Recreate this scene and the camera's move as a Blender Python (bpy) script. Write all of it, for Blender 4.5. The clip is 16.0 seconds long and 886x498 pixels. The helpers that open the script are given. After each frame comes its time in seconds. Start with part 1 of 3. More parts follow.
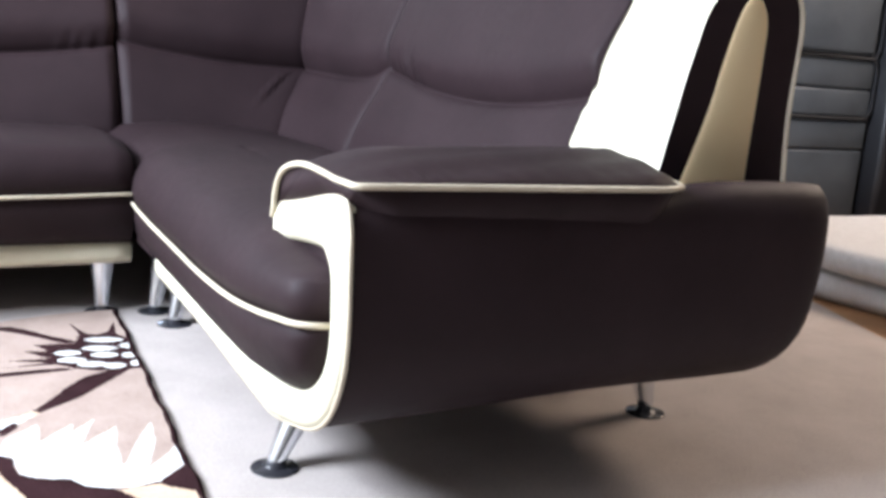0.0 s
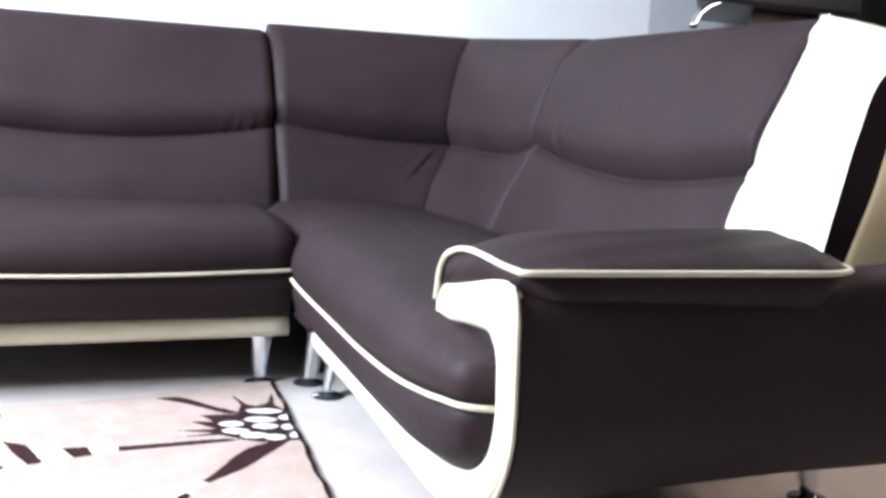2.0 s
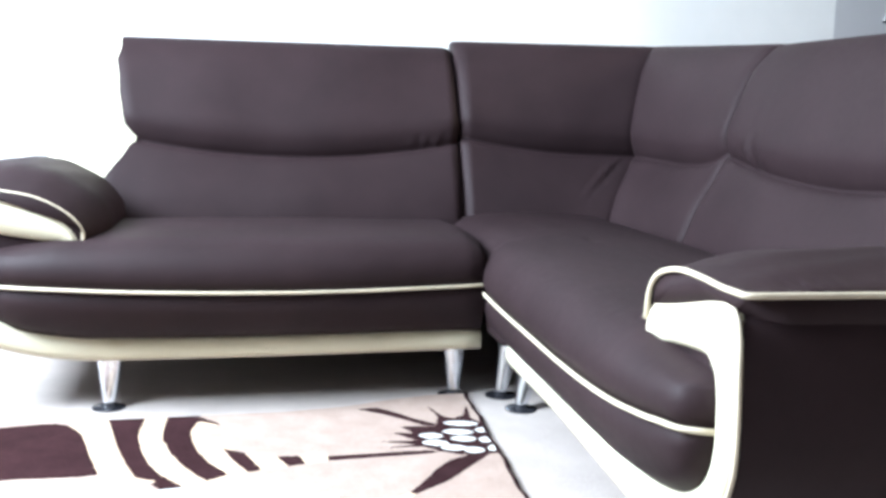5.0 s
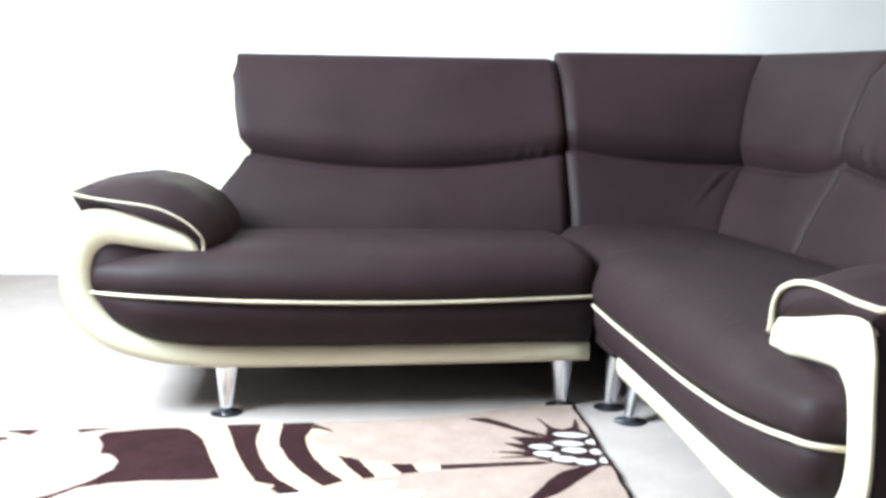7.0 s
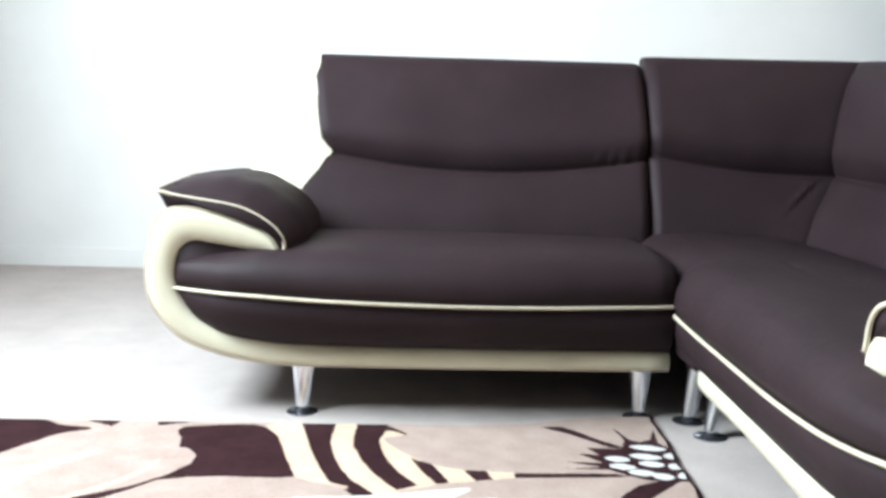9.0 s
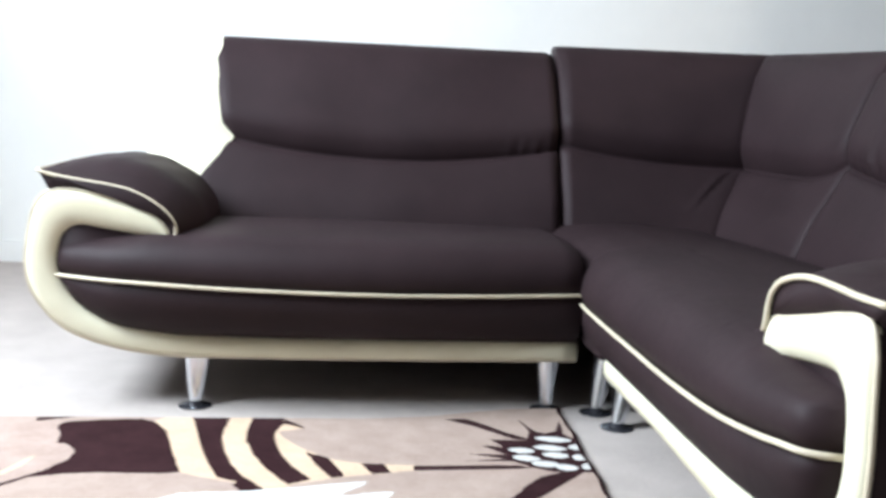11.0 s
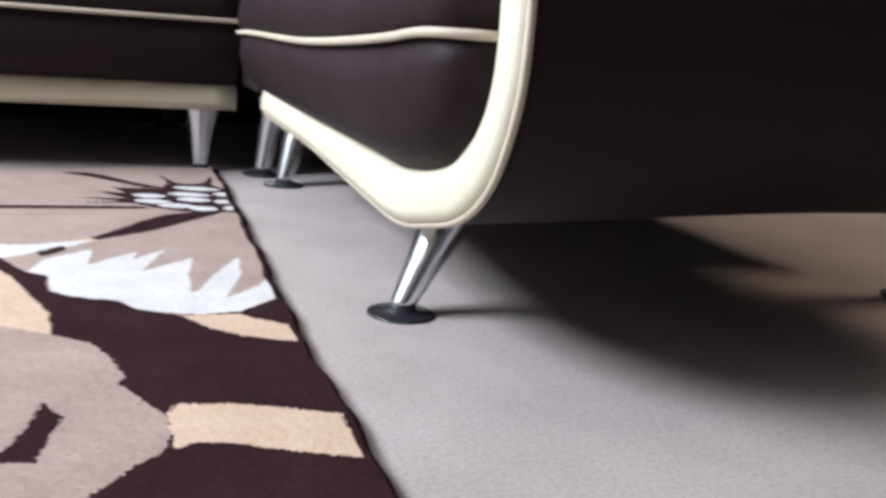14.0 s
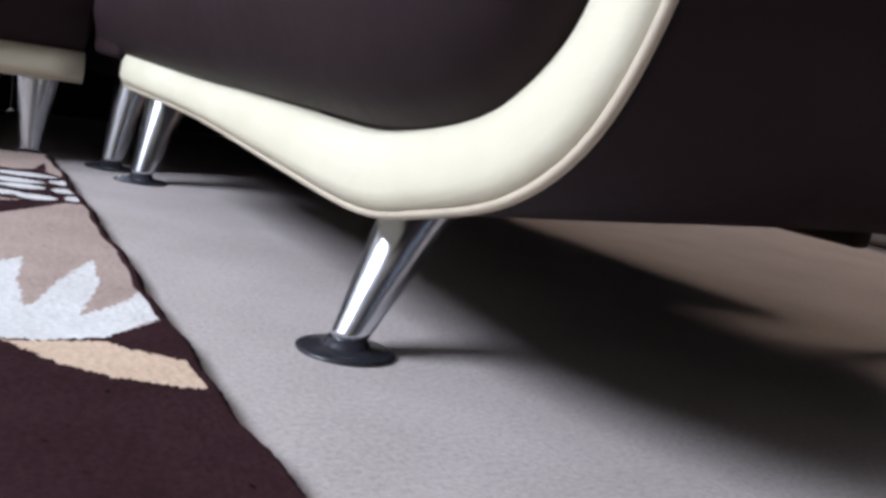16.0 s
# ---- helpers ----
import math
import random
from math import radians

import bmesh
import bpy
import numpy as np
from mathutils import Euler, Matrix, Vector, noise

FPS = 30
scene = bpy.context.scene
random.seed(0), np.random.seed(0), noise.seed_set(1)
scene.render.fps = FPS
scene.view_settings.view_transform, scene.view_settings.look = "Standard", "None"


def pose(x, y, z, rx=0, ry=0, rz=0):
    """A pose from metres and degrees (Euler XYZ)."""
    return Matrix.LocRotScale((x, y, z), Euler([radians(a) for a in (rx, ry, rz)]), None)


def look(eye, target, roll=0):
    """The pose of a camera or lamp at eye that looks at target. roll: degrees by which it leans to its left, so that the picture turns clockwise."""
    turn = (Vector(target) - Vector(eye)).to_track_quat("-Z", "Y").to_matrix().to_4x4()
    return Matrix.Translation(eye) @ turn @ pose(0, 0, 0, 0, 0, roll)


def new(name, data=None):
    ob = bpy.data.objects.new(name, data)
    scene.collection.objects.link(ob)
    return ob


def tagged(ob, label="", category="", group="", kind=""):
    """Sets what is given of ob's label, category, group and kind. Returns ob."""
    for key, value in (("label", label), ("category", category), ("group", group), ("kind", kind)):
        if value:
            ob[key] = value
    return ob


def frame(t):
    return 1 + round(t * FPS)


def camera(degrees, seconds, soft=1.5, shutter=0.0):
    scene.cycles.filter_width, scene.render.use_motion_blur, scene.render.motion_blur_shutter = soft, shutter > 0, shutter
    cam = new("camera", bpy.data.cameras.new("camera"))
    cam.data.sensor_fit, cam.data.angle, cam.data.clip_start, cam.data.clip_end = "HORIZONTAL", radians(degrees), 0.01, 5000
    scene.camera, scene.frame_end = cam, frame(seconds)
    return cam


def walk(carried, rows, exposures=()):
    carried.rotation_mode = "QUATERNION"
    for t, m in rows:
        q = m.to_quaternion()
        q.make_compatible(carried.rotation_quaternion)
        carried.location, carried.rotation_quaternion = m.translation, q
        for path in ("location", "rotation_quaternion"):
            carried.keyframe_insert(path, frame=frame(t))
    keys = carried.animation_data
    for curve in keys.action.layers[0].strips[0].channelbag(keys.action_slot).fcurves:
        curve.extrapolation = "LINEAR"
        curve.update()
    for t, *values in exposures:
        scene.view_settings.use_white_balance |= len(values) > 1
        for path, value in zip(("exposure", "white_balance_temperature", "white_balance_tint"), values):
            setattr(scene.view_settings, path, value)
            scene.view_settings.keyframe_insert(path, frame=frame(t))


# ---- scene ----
cam = camera(48.7, 16.0, soft=3.3, shutter=0.5)
PATH = [
    (0, (-0.405, -2.48, 0.706), (0.542, -0.764, 0.31), 4.5),
    (0.5, (-0.419, -2.469, 0.714), (0.492, -0.718, 0.389), 4.9),
    (1, (-0.439, -2.475, 0.731), (0.397, -0.68, 0.448), 5.1),
    (1.5, (-0.453, -2.479, 0.734), (0.308, -0.65, 0.455), 4.4),
    (2, (-0.461, -2.481, 0.734), (0.249, -0.632, 0.451), 3.3),
    (2.5, (-0.47, -2.477, 0.736), (0.187, -0.61, 0.45), 2.6),
    (3, (-0.48, -2.48, 0.742), (0.118, -0.596, 0.437), 2.5),
    (3.5, (-0.495, -2.481, 0.747), (0.026, -0.571, 0.46), 2.3),
    (4, (-0.501, -2.472, 0.749), (-0.033, -0.549, 0.465), 1.3),
    (6.3, (-0.583, -2.492, 0.77), (-0.311, -0.531, 0.485), 1.3),
    (6.5, (-0.578, -2.492, 0.763), (-0.331, -0.525, 0.499), 0.8),
    (7, (-0.585, -2.489, 0.764), (-0.376, -0.518, 0.494), 0.7),
    (7.5, (-0.598, -2.485, 0.769), (-0.434, -0.51, 0.496), 1.0),
    (8, (-0.608, -2.482, 0.767), (-0.49, -0.504, 0.495), 1.3),
    (10.3, (-0.579, -2.455, 0.77), (-0.544, -0.472, 0.518), 1.8),
    (10.5, (-0.579, -2.452, 0.756), (-0.472, -0.468, 0.53), 2.4),
    (11, (-0.535, -2.394, 0.714), (-0.325, -0.421, 0.46), 2.5),
    (11.5, (-0.452, -2.319, 0.648), (-0.139, -0.355, 0.431), 4.5),
    (12, (-0.356, -2.253, 0.566), (0.094, -0.32, 0.317), 5.5),
    (12.5, (-0.3, -2.236, 0.504), (0.294, -0.352, 0.189), 6.4),
    (13, (-0.261, -2.222, 0.443), (0.381, -0.366, 0.064), 4.1),
    (13.5, (-0.249, -2.149, 0.389), (0.387, -0.298, -0.022), 4.6),
    (14, (-0.253, -2.072, 0.336), (0.459, -0.256, -0.105), 5.0),
    (14.5, (-0.252, -1.939, 0.287), (0.649, -0.188, -0.065), 7.4),
    (15, (-0.259, -1.836, 0.263), (0.641, -0.078, -0.054), 8.8),
    (15.5, (-0.245, -1.76, 0.237), (0.747, -0.05, -0.061), 10.2),
    (16, (-0.229, -1.704, 0.217), (0.797, -0.016, -0.095), 9.8),
]
# exposure and white balance on the way down to the floor
EXPOSURES = [(0, 0.54, 6150, 17), (2, 0.71, 5980, 14), (3.5, 0.74, 5900, 13), (8, 0.41, 6250, 9), (10.3, -0.12, 6250, 9), (11.0, 0.0, 6250, 12), (11.6, 0.28, 6250, 14), (12.5, -0.10, 6150, 20), (14, -0.28, 6350, 21), (15, -0.33, 6250, 20), (16, -0.53, 6100, 22)]
walk(cam, [(t, look(eye, target, roll)) for t, eye, target, roll in PATH], EXPOSURES)

# ---- world and light ----
world = bpy.data.worlds.new("sky")
scene.world = world
world.use_nodes = True
wn = world.node_tree.nodes
sky = wn.new("ShaderNodeTexSky")
sky.sky_type = "NISHITA"
sky.sun_disc = False
sky.sun_elevation, sky.sun_rotation = radians(35), radians(-60)
wn["Background"].inputs[1].default_value = 0.05
world.node_tree.links.new(sky.outputs[0], wn["Background"].inputs[0])


def area_lamp(name, eye, target, w, h, watts, colour):
    lamp = bpy.data.lights.new(name, "AREA")
    lamp.shape, lamp.size, lamp.size_y, lamp.energy, lamp.color = "RECTANGLE", w, h, watts, colour
    ob = new(name, lamp)
    ob.matrix_world = look(eye, target)
    return ob


area_lamp("window_daylight", (-2.57, -0.68, 2.06), (0.0, -0.42, 1.70), 1.64, 1.12, 300, (0.83, 0.935, 1.0))
# weak warm fill from behind the camera, no known source
area_lamp("far_fill_light", (0.6, -5.52, 1.5), (0.6, 0.0, 1.0), 2.0, 1.3, 0.5, (1.0, 0.84, 0.68))
# added warm lamp for the lit floor at right; true source unknown
area_lamp("side_fill_light", (3.74, -0.68, 2.19), (0.9, -1.2, 0.3), 1.54, 0.86, 58, (1.0, 0.81, 0.60))


# ---- materials ----
def nodes_of(name):
    m = bpy.data.materials.new(name)
    m.use_nodes = True
    return m, m.node_tree.nodes, m.node_tree.links, m.node_tree.nodes["Principled BSDF"]


def noise_tex(n, l, scale, detail=3.0, rough=0.6, distort=0.0):
    co = n.new("ShaderNodeTexCoord")
    t = n.new("ShaderNodeTexNoise")
    t.inputs["Scale"].default_value, t.inputs["Detail"].default_value = scale, detail
    t.inputs["Roughness"].default_value, t.inputs["Distortion"].default_value = rough, distort
    l.new(co.outputs["Object"], t.inputs["Vector"])
    return t


def ramp(n, l, src, stops):
    r = n.new("ShaderNodeValToRGB")
    e = r.color_ramp.elements
    while len(e) < len(stops):
        e.new(0.5)
    for el, (p, c) in zip(e, stops):
        el.position, el.color = p, (*c, 1)
    l.new(src, r.inputs[0])
    return r


def add_bump(n, l, b, src, strength, dist, chain=None):
    u = n.new("ShaderNodeBump")
    u.inputs["Strength"].default_value, u.inputs["Distance"].default_value = strength, dist
    l.new(src, u.inputs["Height"])
    if chain:
        l.new(chain.outputs[0], u.inputs["Normal"])
    l.new(u.outputs[0], b.inputs["Normal"])
    return u


def leather(name, dark, light, rough_lo, rough_hi, spec=0.5, crease=0.12, size=7.0):
    m, n, l, b = nodes_of(name)
    big = noise_tex(n, l, 5.0, 3)
    l.new(ramp(n, l, big.outputs[0], [(0.3, dark), (0.7, light)]).outputs[0], b.inputs["Base Color"])
    fine = noise_tex(n, l, 60.0, 4)
    mr = n.new("ShaderNodeMapRange")
    mr.inputs[3].default_value, mr.inputs[4].default_value = rough_lo, rough_hi
    l.new(fine.outputs[0], mr.inputs[0])
    l.new(mr.outputs[0], b.inputs["Roughness"])
    b.inputs["Specular IOR Level"].default_value = spec
    vor = n.new("ShaderNodeTexVoronoi")
    vor.inputs["Scale"].default_value = 420.0
    co = n.new("ShaderNodeTexCoord")
    l.new(co.outputs["Object"], vor.inputs["Vector"])
    u1 = add_bump(n, l, b, vor.outputs["Distance"], 0.10, 0.0008)
    add_bump(n, l, b, noise_tex(n, l, size, 3).outputs[0], crease, 0.006, u1)
    return m


def plain(name, col, rough=0.5, metal=0.0, var=0.12, scale=8.0, bump=0.0, bscale=200.0, bdist=0.001):
    m, n, l, b = nodes_of(name)
    t = noise_tex(n, l, scale, 4)
    lo, hi = tuple(c * (1 - var) for c in col), tuple(min(1, c * (1 + var)) for c in col)
    l.new(ramp(n, l, t.outputs[0], [(0.3, lo), (0.7, hi)]).outputs[0], b.inputs["Base Color"])
    b.inputs["Roughness"].default_value, b.inputs["Metallic"].default_value = rough, metal
    if bump:
        add_bump(n, l, b, noise_tex(n, l, bscale, 3).outputs[0], bump, bdist)
    return m


BROWN = leather("brown_leather", (0.0188, 0.0110, 0.0126), (0.0254, 0.0150, 0.0171), 0.54, 0.68, 0.15)
CREAM = leather("cream_leather", (0.62, 0.58, 0.425), (0.715, 0.68, 0.52), 0.42, 0.56, 0.4, 0.22, 22.0)
BEIGE = leather("beige_leather", (0.83, 0.65, 0.37), (0.87, 0.70, 0.42), 0.45, 0.55)
PIPE = plain("piping", (0.53, 0.465, 0.35), 0.5)
CHROME = plain("chrome", (0.80, 0.84, 0.90), 0.20, 1.0, 0.03)
RUBBER = plain("dark_foot", (0.025, 0.025, 0.03), 0.22)
BLACK = plain("black_leather", (0.012, 0.012, 0.014), 0.35, 0, 0.2, 6, 0.2, 300)
MATT = plain("black_piping", (0.010, 0.010, 0.012), 0.85)
GREY = plain("grey_leather", (0.068, 0.079, 0.093), 0.40, 0, 0.22, 5, 0.2, 300)
WALL = plain("white_paint", (0.80, 0.80, 0.78), 0.75, 0, 0.03, 3, 0.15, 120)
# white paint made greyer: shade put into the colour
WALL_SHADED = plain("white_paint_shaded", (0.50, 0.50, 0.51), 0.75, 0, 0.03, 3, 0.15, 120)
# near-black so that the side walls throw back little light
BOUNCE_CUT = plain("bounce_cut_grey", (0.065, 0.065, 0.068), 0.8, 0, 0.05, 3, 0.15, 120)
# mid grey to hold down the light bounced off the unseen ceiling
CEIL = plain("dimmed_ceiling", (0.40, 0.395, 0.385), 0.8, 0, 0.03, 3)
WHITE = plain("white_gloss", (0.82, 0.82, 0.8), 0.35, 0, 0.03, 3)
WOODM = plain("brown_board", (0.085, 0.062, 0.055), 0.5, 0, 0.2, 12)
CARD = plain("beige_card", (0.40, 0.31, 0.22), 0.7, 0, 0.1, 12)
LAMINATE = plain("orange_laminate", (0.42, 0.22, 0.10), 0.4, 0, 0.15, 10)
FOLD = plain("folded_carpet", (0.62, 0.61, 0.61), 0.95, 0, 0.08, 40, 0.6, 500, 0.002)


def carpet_material():
    m, n, l, b = nodes_of("floor_carpet")
    tuft = noise_tex(n, l, 210.0, 5, 0.8)
    wide = noise_tex(n, l, 5.0, 6, 0.65)
    fleck = noise_tex(n, l, 900.0, 2)
    a = ramp(n, l, tuft.outputs[0], [(0.30, (0.35, 0.302, 0.277)), (0.50, (0.47, 0.422, 0.394)), (0.72, (0.57, 0.526, 0.486))])
    c = ramp(n, l, wide.outputs[0], [(0.32, (0.87, 0.86, 0.85)), (0.68, (1.03, 1.02, 1.02))])
    mx = n.new("ShaderNodeMix")
    mx.data_type, mx.blend_type = "RGBA", "MULTIPLY"
    mx.inputs[0].default_value = 1.0
    l.new(a.outputs[0], mx.inputs[6])
    l.new(c.outputs[0], mx.inputs[7])
    l.new(mx.outputs[2], b.inputs["Base Color"])
    b.inputs["Roughness"].default_value = 1.0
    b.inputs["Specular IOR Level"].default_value = 0.1
    u = add_bump(n, l, b, tuft.outputs[0], 0.10, 0.002)
    add_bump(n, l, b, fleck.outputs[0], 0.3, 0.001, u)
    return m


def pile(name, lo, hi):
    m, n, l, b = nodes_of(name)
    t = noise_tex(n, l, 260.0, 3, 0.7)
    w = noise_tex(n, l, 14.0, 3)
    ad = n.new("ShaderNodeMath")
    ad.operation = "MULTIPLY_ADD"
    ad.inputs[1].default_value = 0.6
    l.new(t.outputs[0], ad.inputs[0])
    mu = n.new("ShaderNodeMath")
    mu.operation = "MULTIPLY"
    mu.inputs[1].default_value = 0.4
    l.new(w.outputs[0], mu.inputs[0])
    l.new(mu.outputs[0], ad.inputs[2])
    l.new(ramp(n, l, ad.outputs[0], [(0.32, lo), (0.66, hi)]).outputs[0], b.inputs["Base Color"])
    b.inputs["Roughness"].default_value = 1.0
    b.inputs["Specular IOR Level"].default_value = 0.05
    add_bump(n, l, b, t.outputs[0], 0.22, 0.002)
    return m


CARPET = carpet_material()
P_TAN = pile("pile_tan", (0.30, 0.222, 0.187), (0.435, 0.342, 0.292))
P_DARK = pile("pile_dark", (0.019, 0.008, 0.009), (0.041, 0.018, 0.020))
P_CREAM = pile("pile_cream", (0.49, 0.352, 0.246), (0.67, 0.51, 0.375))
P_WHITE = pile("pile_white", (0.52, 0.51, 0.485), (0.72, 0.71, 0.68))
P_GREIGE = pile("pile_greige", (0.29, 0.212, 0.178), (0.45, 0.345, 0.300))


# ---- mesh helpers ----
def part(name, verts, faces, material, parent=None, label="", smooth=True, solid=True):
    me = bpy.data.meshes.new(name)
    base = Vector(parent["base"]) if parent is not None and "base" in parent else Vector((0, 0, 0))
    me.from_pydata([tuple(Vector(v) - base) for v in verts], [], faces)
    if solid:
        bm = bmesh.new()
        bm.from_mesh(me)
        bmesh.ops.remove_doubles(bm, verts=bm.verts, dist=1e-5)
        bmesh.ops.recalc_face_normals(bm, faces=bm.faces)
        bm.to_mesh(me)
        bm.free()
    if smooth:
        me.polygons.foreach_set("use_smooth", [True] * len(me.polygons))
    me.materials.append(material)
    ob = new(name, me)
    if parent is not None:
        ob.parent = parent
        ob["base"] = tuple(base)
    if label:
        tagged(ob, label)
    return ob


def empty(name, base, label, category, group="", kind=""):
    ob = new(name)
    ob.empty_display_size = 0.1
    ob.location = base
    ob["base"] = tuple(base)
    return tagged(ob, label, category, group, kind)


def lerp(a, b, t):
    return a + (b - a) * t


def spline(points, per=6):
    """Catmull-Rom through points (tuples of any length)."""
    out = []
    for i in range(len(points) - 1):
        p0, p1 = points[max(i - 1, 0)], points[i]
        p2, p3 = points[i + 1], points[min(i + 2, len(points) - 1)]
        for k in range(per):
            t = k / per
            out.append(tuple(0.5 * (2 * b + (c - a) * t + (2 * a - 5 * b + 4 * c - d) * t * t + (3 * b - a - 3 * c + d) * t ** 3)
                             for a, b, c, d in zip(p0, p1, p2, p3)))
    out.append(tuple(points[-1]))
    return out


def resample(points, count):
    pts = [Vector(p) for p in points]
    acc = [0.0]
    for a, b in zip(pts, pts[1:]):
        acc.append(acc[-1] + (b - a).length)
    out, j = [], 0
    for i in range(count):
        s = acc[-1] * i / (count - 1)
        while j < len(pts) - 2 and acc[j + 1] < s:
            j += 1
        d = acc[j + 1] - acc[j]
        out.append(tuple(pts[j].lerp(pts[j + 1], (s - acc[j]) / d if d > 1e-9 else 0)))
    return out


def interp(x, table):
    if x <= table[0][0]:
        return table[0][1]
    for (a, fa), (b, fb) in zip(table, table[1:]):
        if x <= b:
            k = table.index((a, fa))
            pa, pb = table[max(k - 1, 0)], table[min(k + 2, len(table) - 1)]
            ma, mb = (fb - pa[1]) / (b - pa[0]), (pb[1] - fa) / (pb[0] - a)
            h, t = b - a, (x - a) / (b - a)
            return (2 * t ** 3 - 3 * t * t + 1) * fa + (t ** 3 - 2 * t * t + t) * h * ma + (3 * t * t - 2 * t ** 3) * fb + (t ** 3 - t * t) * h * mb
    return table[-1][1]


def grid(rows, closed=False, cap=False):
    """Quads over rows of points; closed: each row is a ring; cap: ends filled."""
    w = len(rows[0])
    verts = [p for r in rows for p in r]
    faces = []
    for i in range(len(rows) - 1):
        for j in range(w if closed else w - 1):
            k = (j + 1) % w
            faces.append((i * w + j, i * w + k, (i + 1) * w + k, (i + 1) * w + j))
    if cap:
        faces.append(tuple(range(w)))
        faces.append(tuple((len(rows) - 1) * w + j for j in range(w - 1, -1, -1)))
    return verts, faces


def tube(path, r, sides=8):
    pts = [Vector(p) for p in path]
    rows = []
    for i, p in enumerate(pts):
        d = (pts[min(i + 1, len(pts) - 1)] - pts[max(i - 1, 0)]).normalized()
        a = d.cross(Vector((0.13, 0.21, 1.0))).normalized()
        b = d.cross(a)
        rows.append([tuple(p + r * (math.cos(t) * a + math.sin(t) * b)) for t in (2 * math.pi * k / sides for k in range(sides))])
    return grid(rows, True, True)


def box(x0, x1, y0, y1, z0, z1):
    v = [(x, y, z) for z in (z0, z1) for x, y in ((x0, y0), (x1, y0), (x1, y1), (x0, y1))]
    f = [(0, 3, 2, 1), (4, 5, 6, 7), (0, 1, 5, 4), (1, 2, 6, 5), (2, 3, 7, 6), (3, 0, 4, 7)]
    return v, f


def soft_box(x0, x1, y0, y1, z0, z1, r=0.03, seg=4):
    bm = bmesh.new()
    v, f = box(x0, x1, y0, y1, z0, z1)
    bv = [bm.verts.new(p) for p in v]
    for q in f:
        bm.faces.new([bv[i] for i in q])
    bmesh.ops.bevel(bm, geom=list(bm.edges), offset=r, segments=seg, profile=0.5, affect="EDGES")
    bm.verts.index_update()
    out = [tuple(p.co) for p in bm.verts], [tuple(p.index for p in q.verts) for q in bm.faces]
    bm.free()
    return out


# ---- the room ----
def structure(name, vf, material, label, parent=None, smooth=False):
    ob = part(name, vf[0], vf[1], material, parent, smooth=smooth)
    return tagged(ob, label, name.rstrip("_0123456789").split("_")[0], kind="structure")


XL, XR, YB, YF, ZC = -2.62, 3.80, 2.25, -5.6, 2.75
structure("floor", box(XL, XR, YF, YB + 0.4, -0.08, -0.004), LAMINATE, "orange wood laminate floor under the carpet")
structure("ceiling", box(XL - 0.1, XR + 0.1, YF - 0.1, YB + 0.5, ZC, ZC + 0.1), CEIL, "unseen ceiling, greyed to cut bounced light")
structure("wall_north", box(XL - 0.12, 2.48, YB, YB + 0.12, -0.08, ZC), WALL, "plain white painted wall behind the sofa")
# same flat wall; the shade on its end is in the colour
structure("wall_north_2", box(2.48, XR + 0.12, YB, YB + 0.12, -0.08, ZC), WALL_SHADED, "end of the back wall with its shade painted in as pale grey")


def wall_with_opening(name, axis, at, thick, a0, a1, o0, o1, oz0, oz1, material, label):
    verts, faces = [], []
    for b0, b1, z0, z1 in ((a0, o0, -0.08, ZC), (o1, a1, -0.08, ZC), (o0, o1, -0.08, oz0), (o0, o1, oz1, ZC)):
        v, f = box(at, at + thick, b0, b1, z0, z1) if axis == "x" else box(b0, b1, at, at + thick, z0, z1)
        faces += [tuple(i + len(verts) for i in q) for q in f]
        verts += v
    return structure(name, (verts, faces), material, label)


wall_with_opening("wall_west", "x", XL - 0.12, 0.12, YF, YB, -1.52, 0.16, 1.48, 2.65, WALL, "white wall with a high wide window opening")
wall_with_opening("wall_east", "x", XR, 0.12, YF, YB + 0.4, -1.48, 0.12, 1.73, 2.65, BOUNCE_CUT, "side wall darkened to cut bounced light, with an added window opening")
structure("skirting", box(XL, 2.48, YB - 0.016, YB - 0.002, -0.004, 0.09), WHITE, "white skirting board along the wall")


def window(name, axis, at, a0, a1, z0, z1):
    ob = empty(name, (at, (a0 + a1) / 2, z0) if axis == "x" else ((a0 + a1) / 2, at, z0), "unseen white framed window with a lamp before it", "window", kind="structure")
    mid = (a0 + a1) / 2
    for b0, b1, c0, c1 in ((a0, a0 + 0.06, z0, z1), (a1 - 0.06, a1, z0, z1), (mid - 0.03, mid + 0.03, z0, z1), (a0, a1, z0, z0 + 0.06), (a0, a1, z1 - 0.06, z1)):
        vf = box(at - 0.03, at + 0.03, b0, b1, c0, c1) if axis == "x" else box(b0, b1, at - 0.03, at + 0.03, c0, c1)
        part("window_frame", *vf, WHITE, ob, smooth=False)


window("window_1", "x", XL - 0.08, -1.52, 0.16, 1.48, 2.65)
wall_with_opening("wall_south", "y", YF - 0.12, 0.12, XL - 0.12, XR + 0.12, -0.4, 1.6, 0.85, 2.15, BOUNCE_CUT, "unseen wall darkened to cut bounced light, with an added window opening")
# invented window to go with the far fill lamp
window("window_added_south", "y", YF - 0.08, -0.4, 1.6, 0.85, 2.15)
# invented window around the warm side lamp
window("window_added_east", "x", XR + 0.08, -1.48, 0.12, 1.73, 2.65)


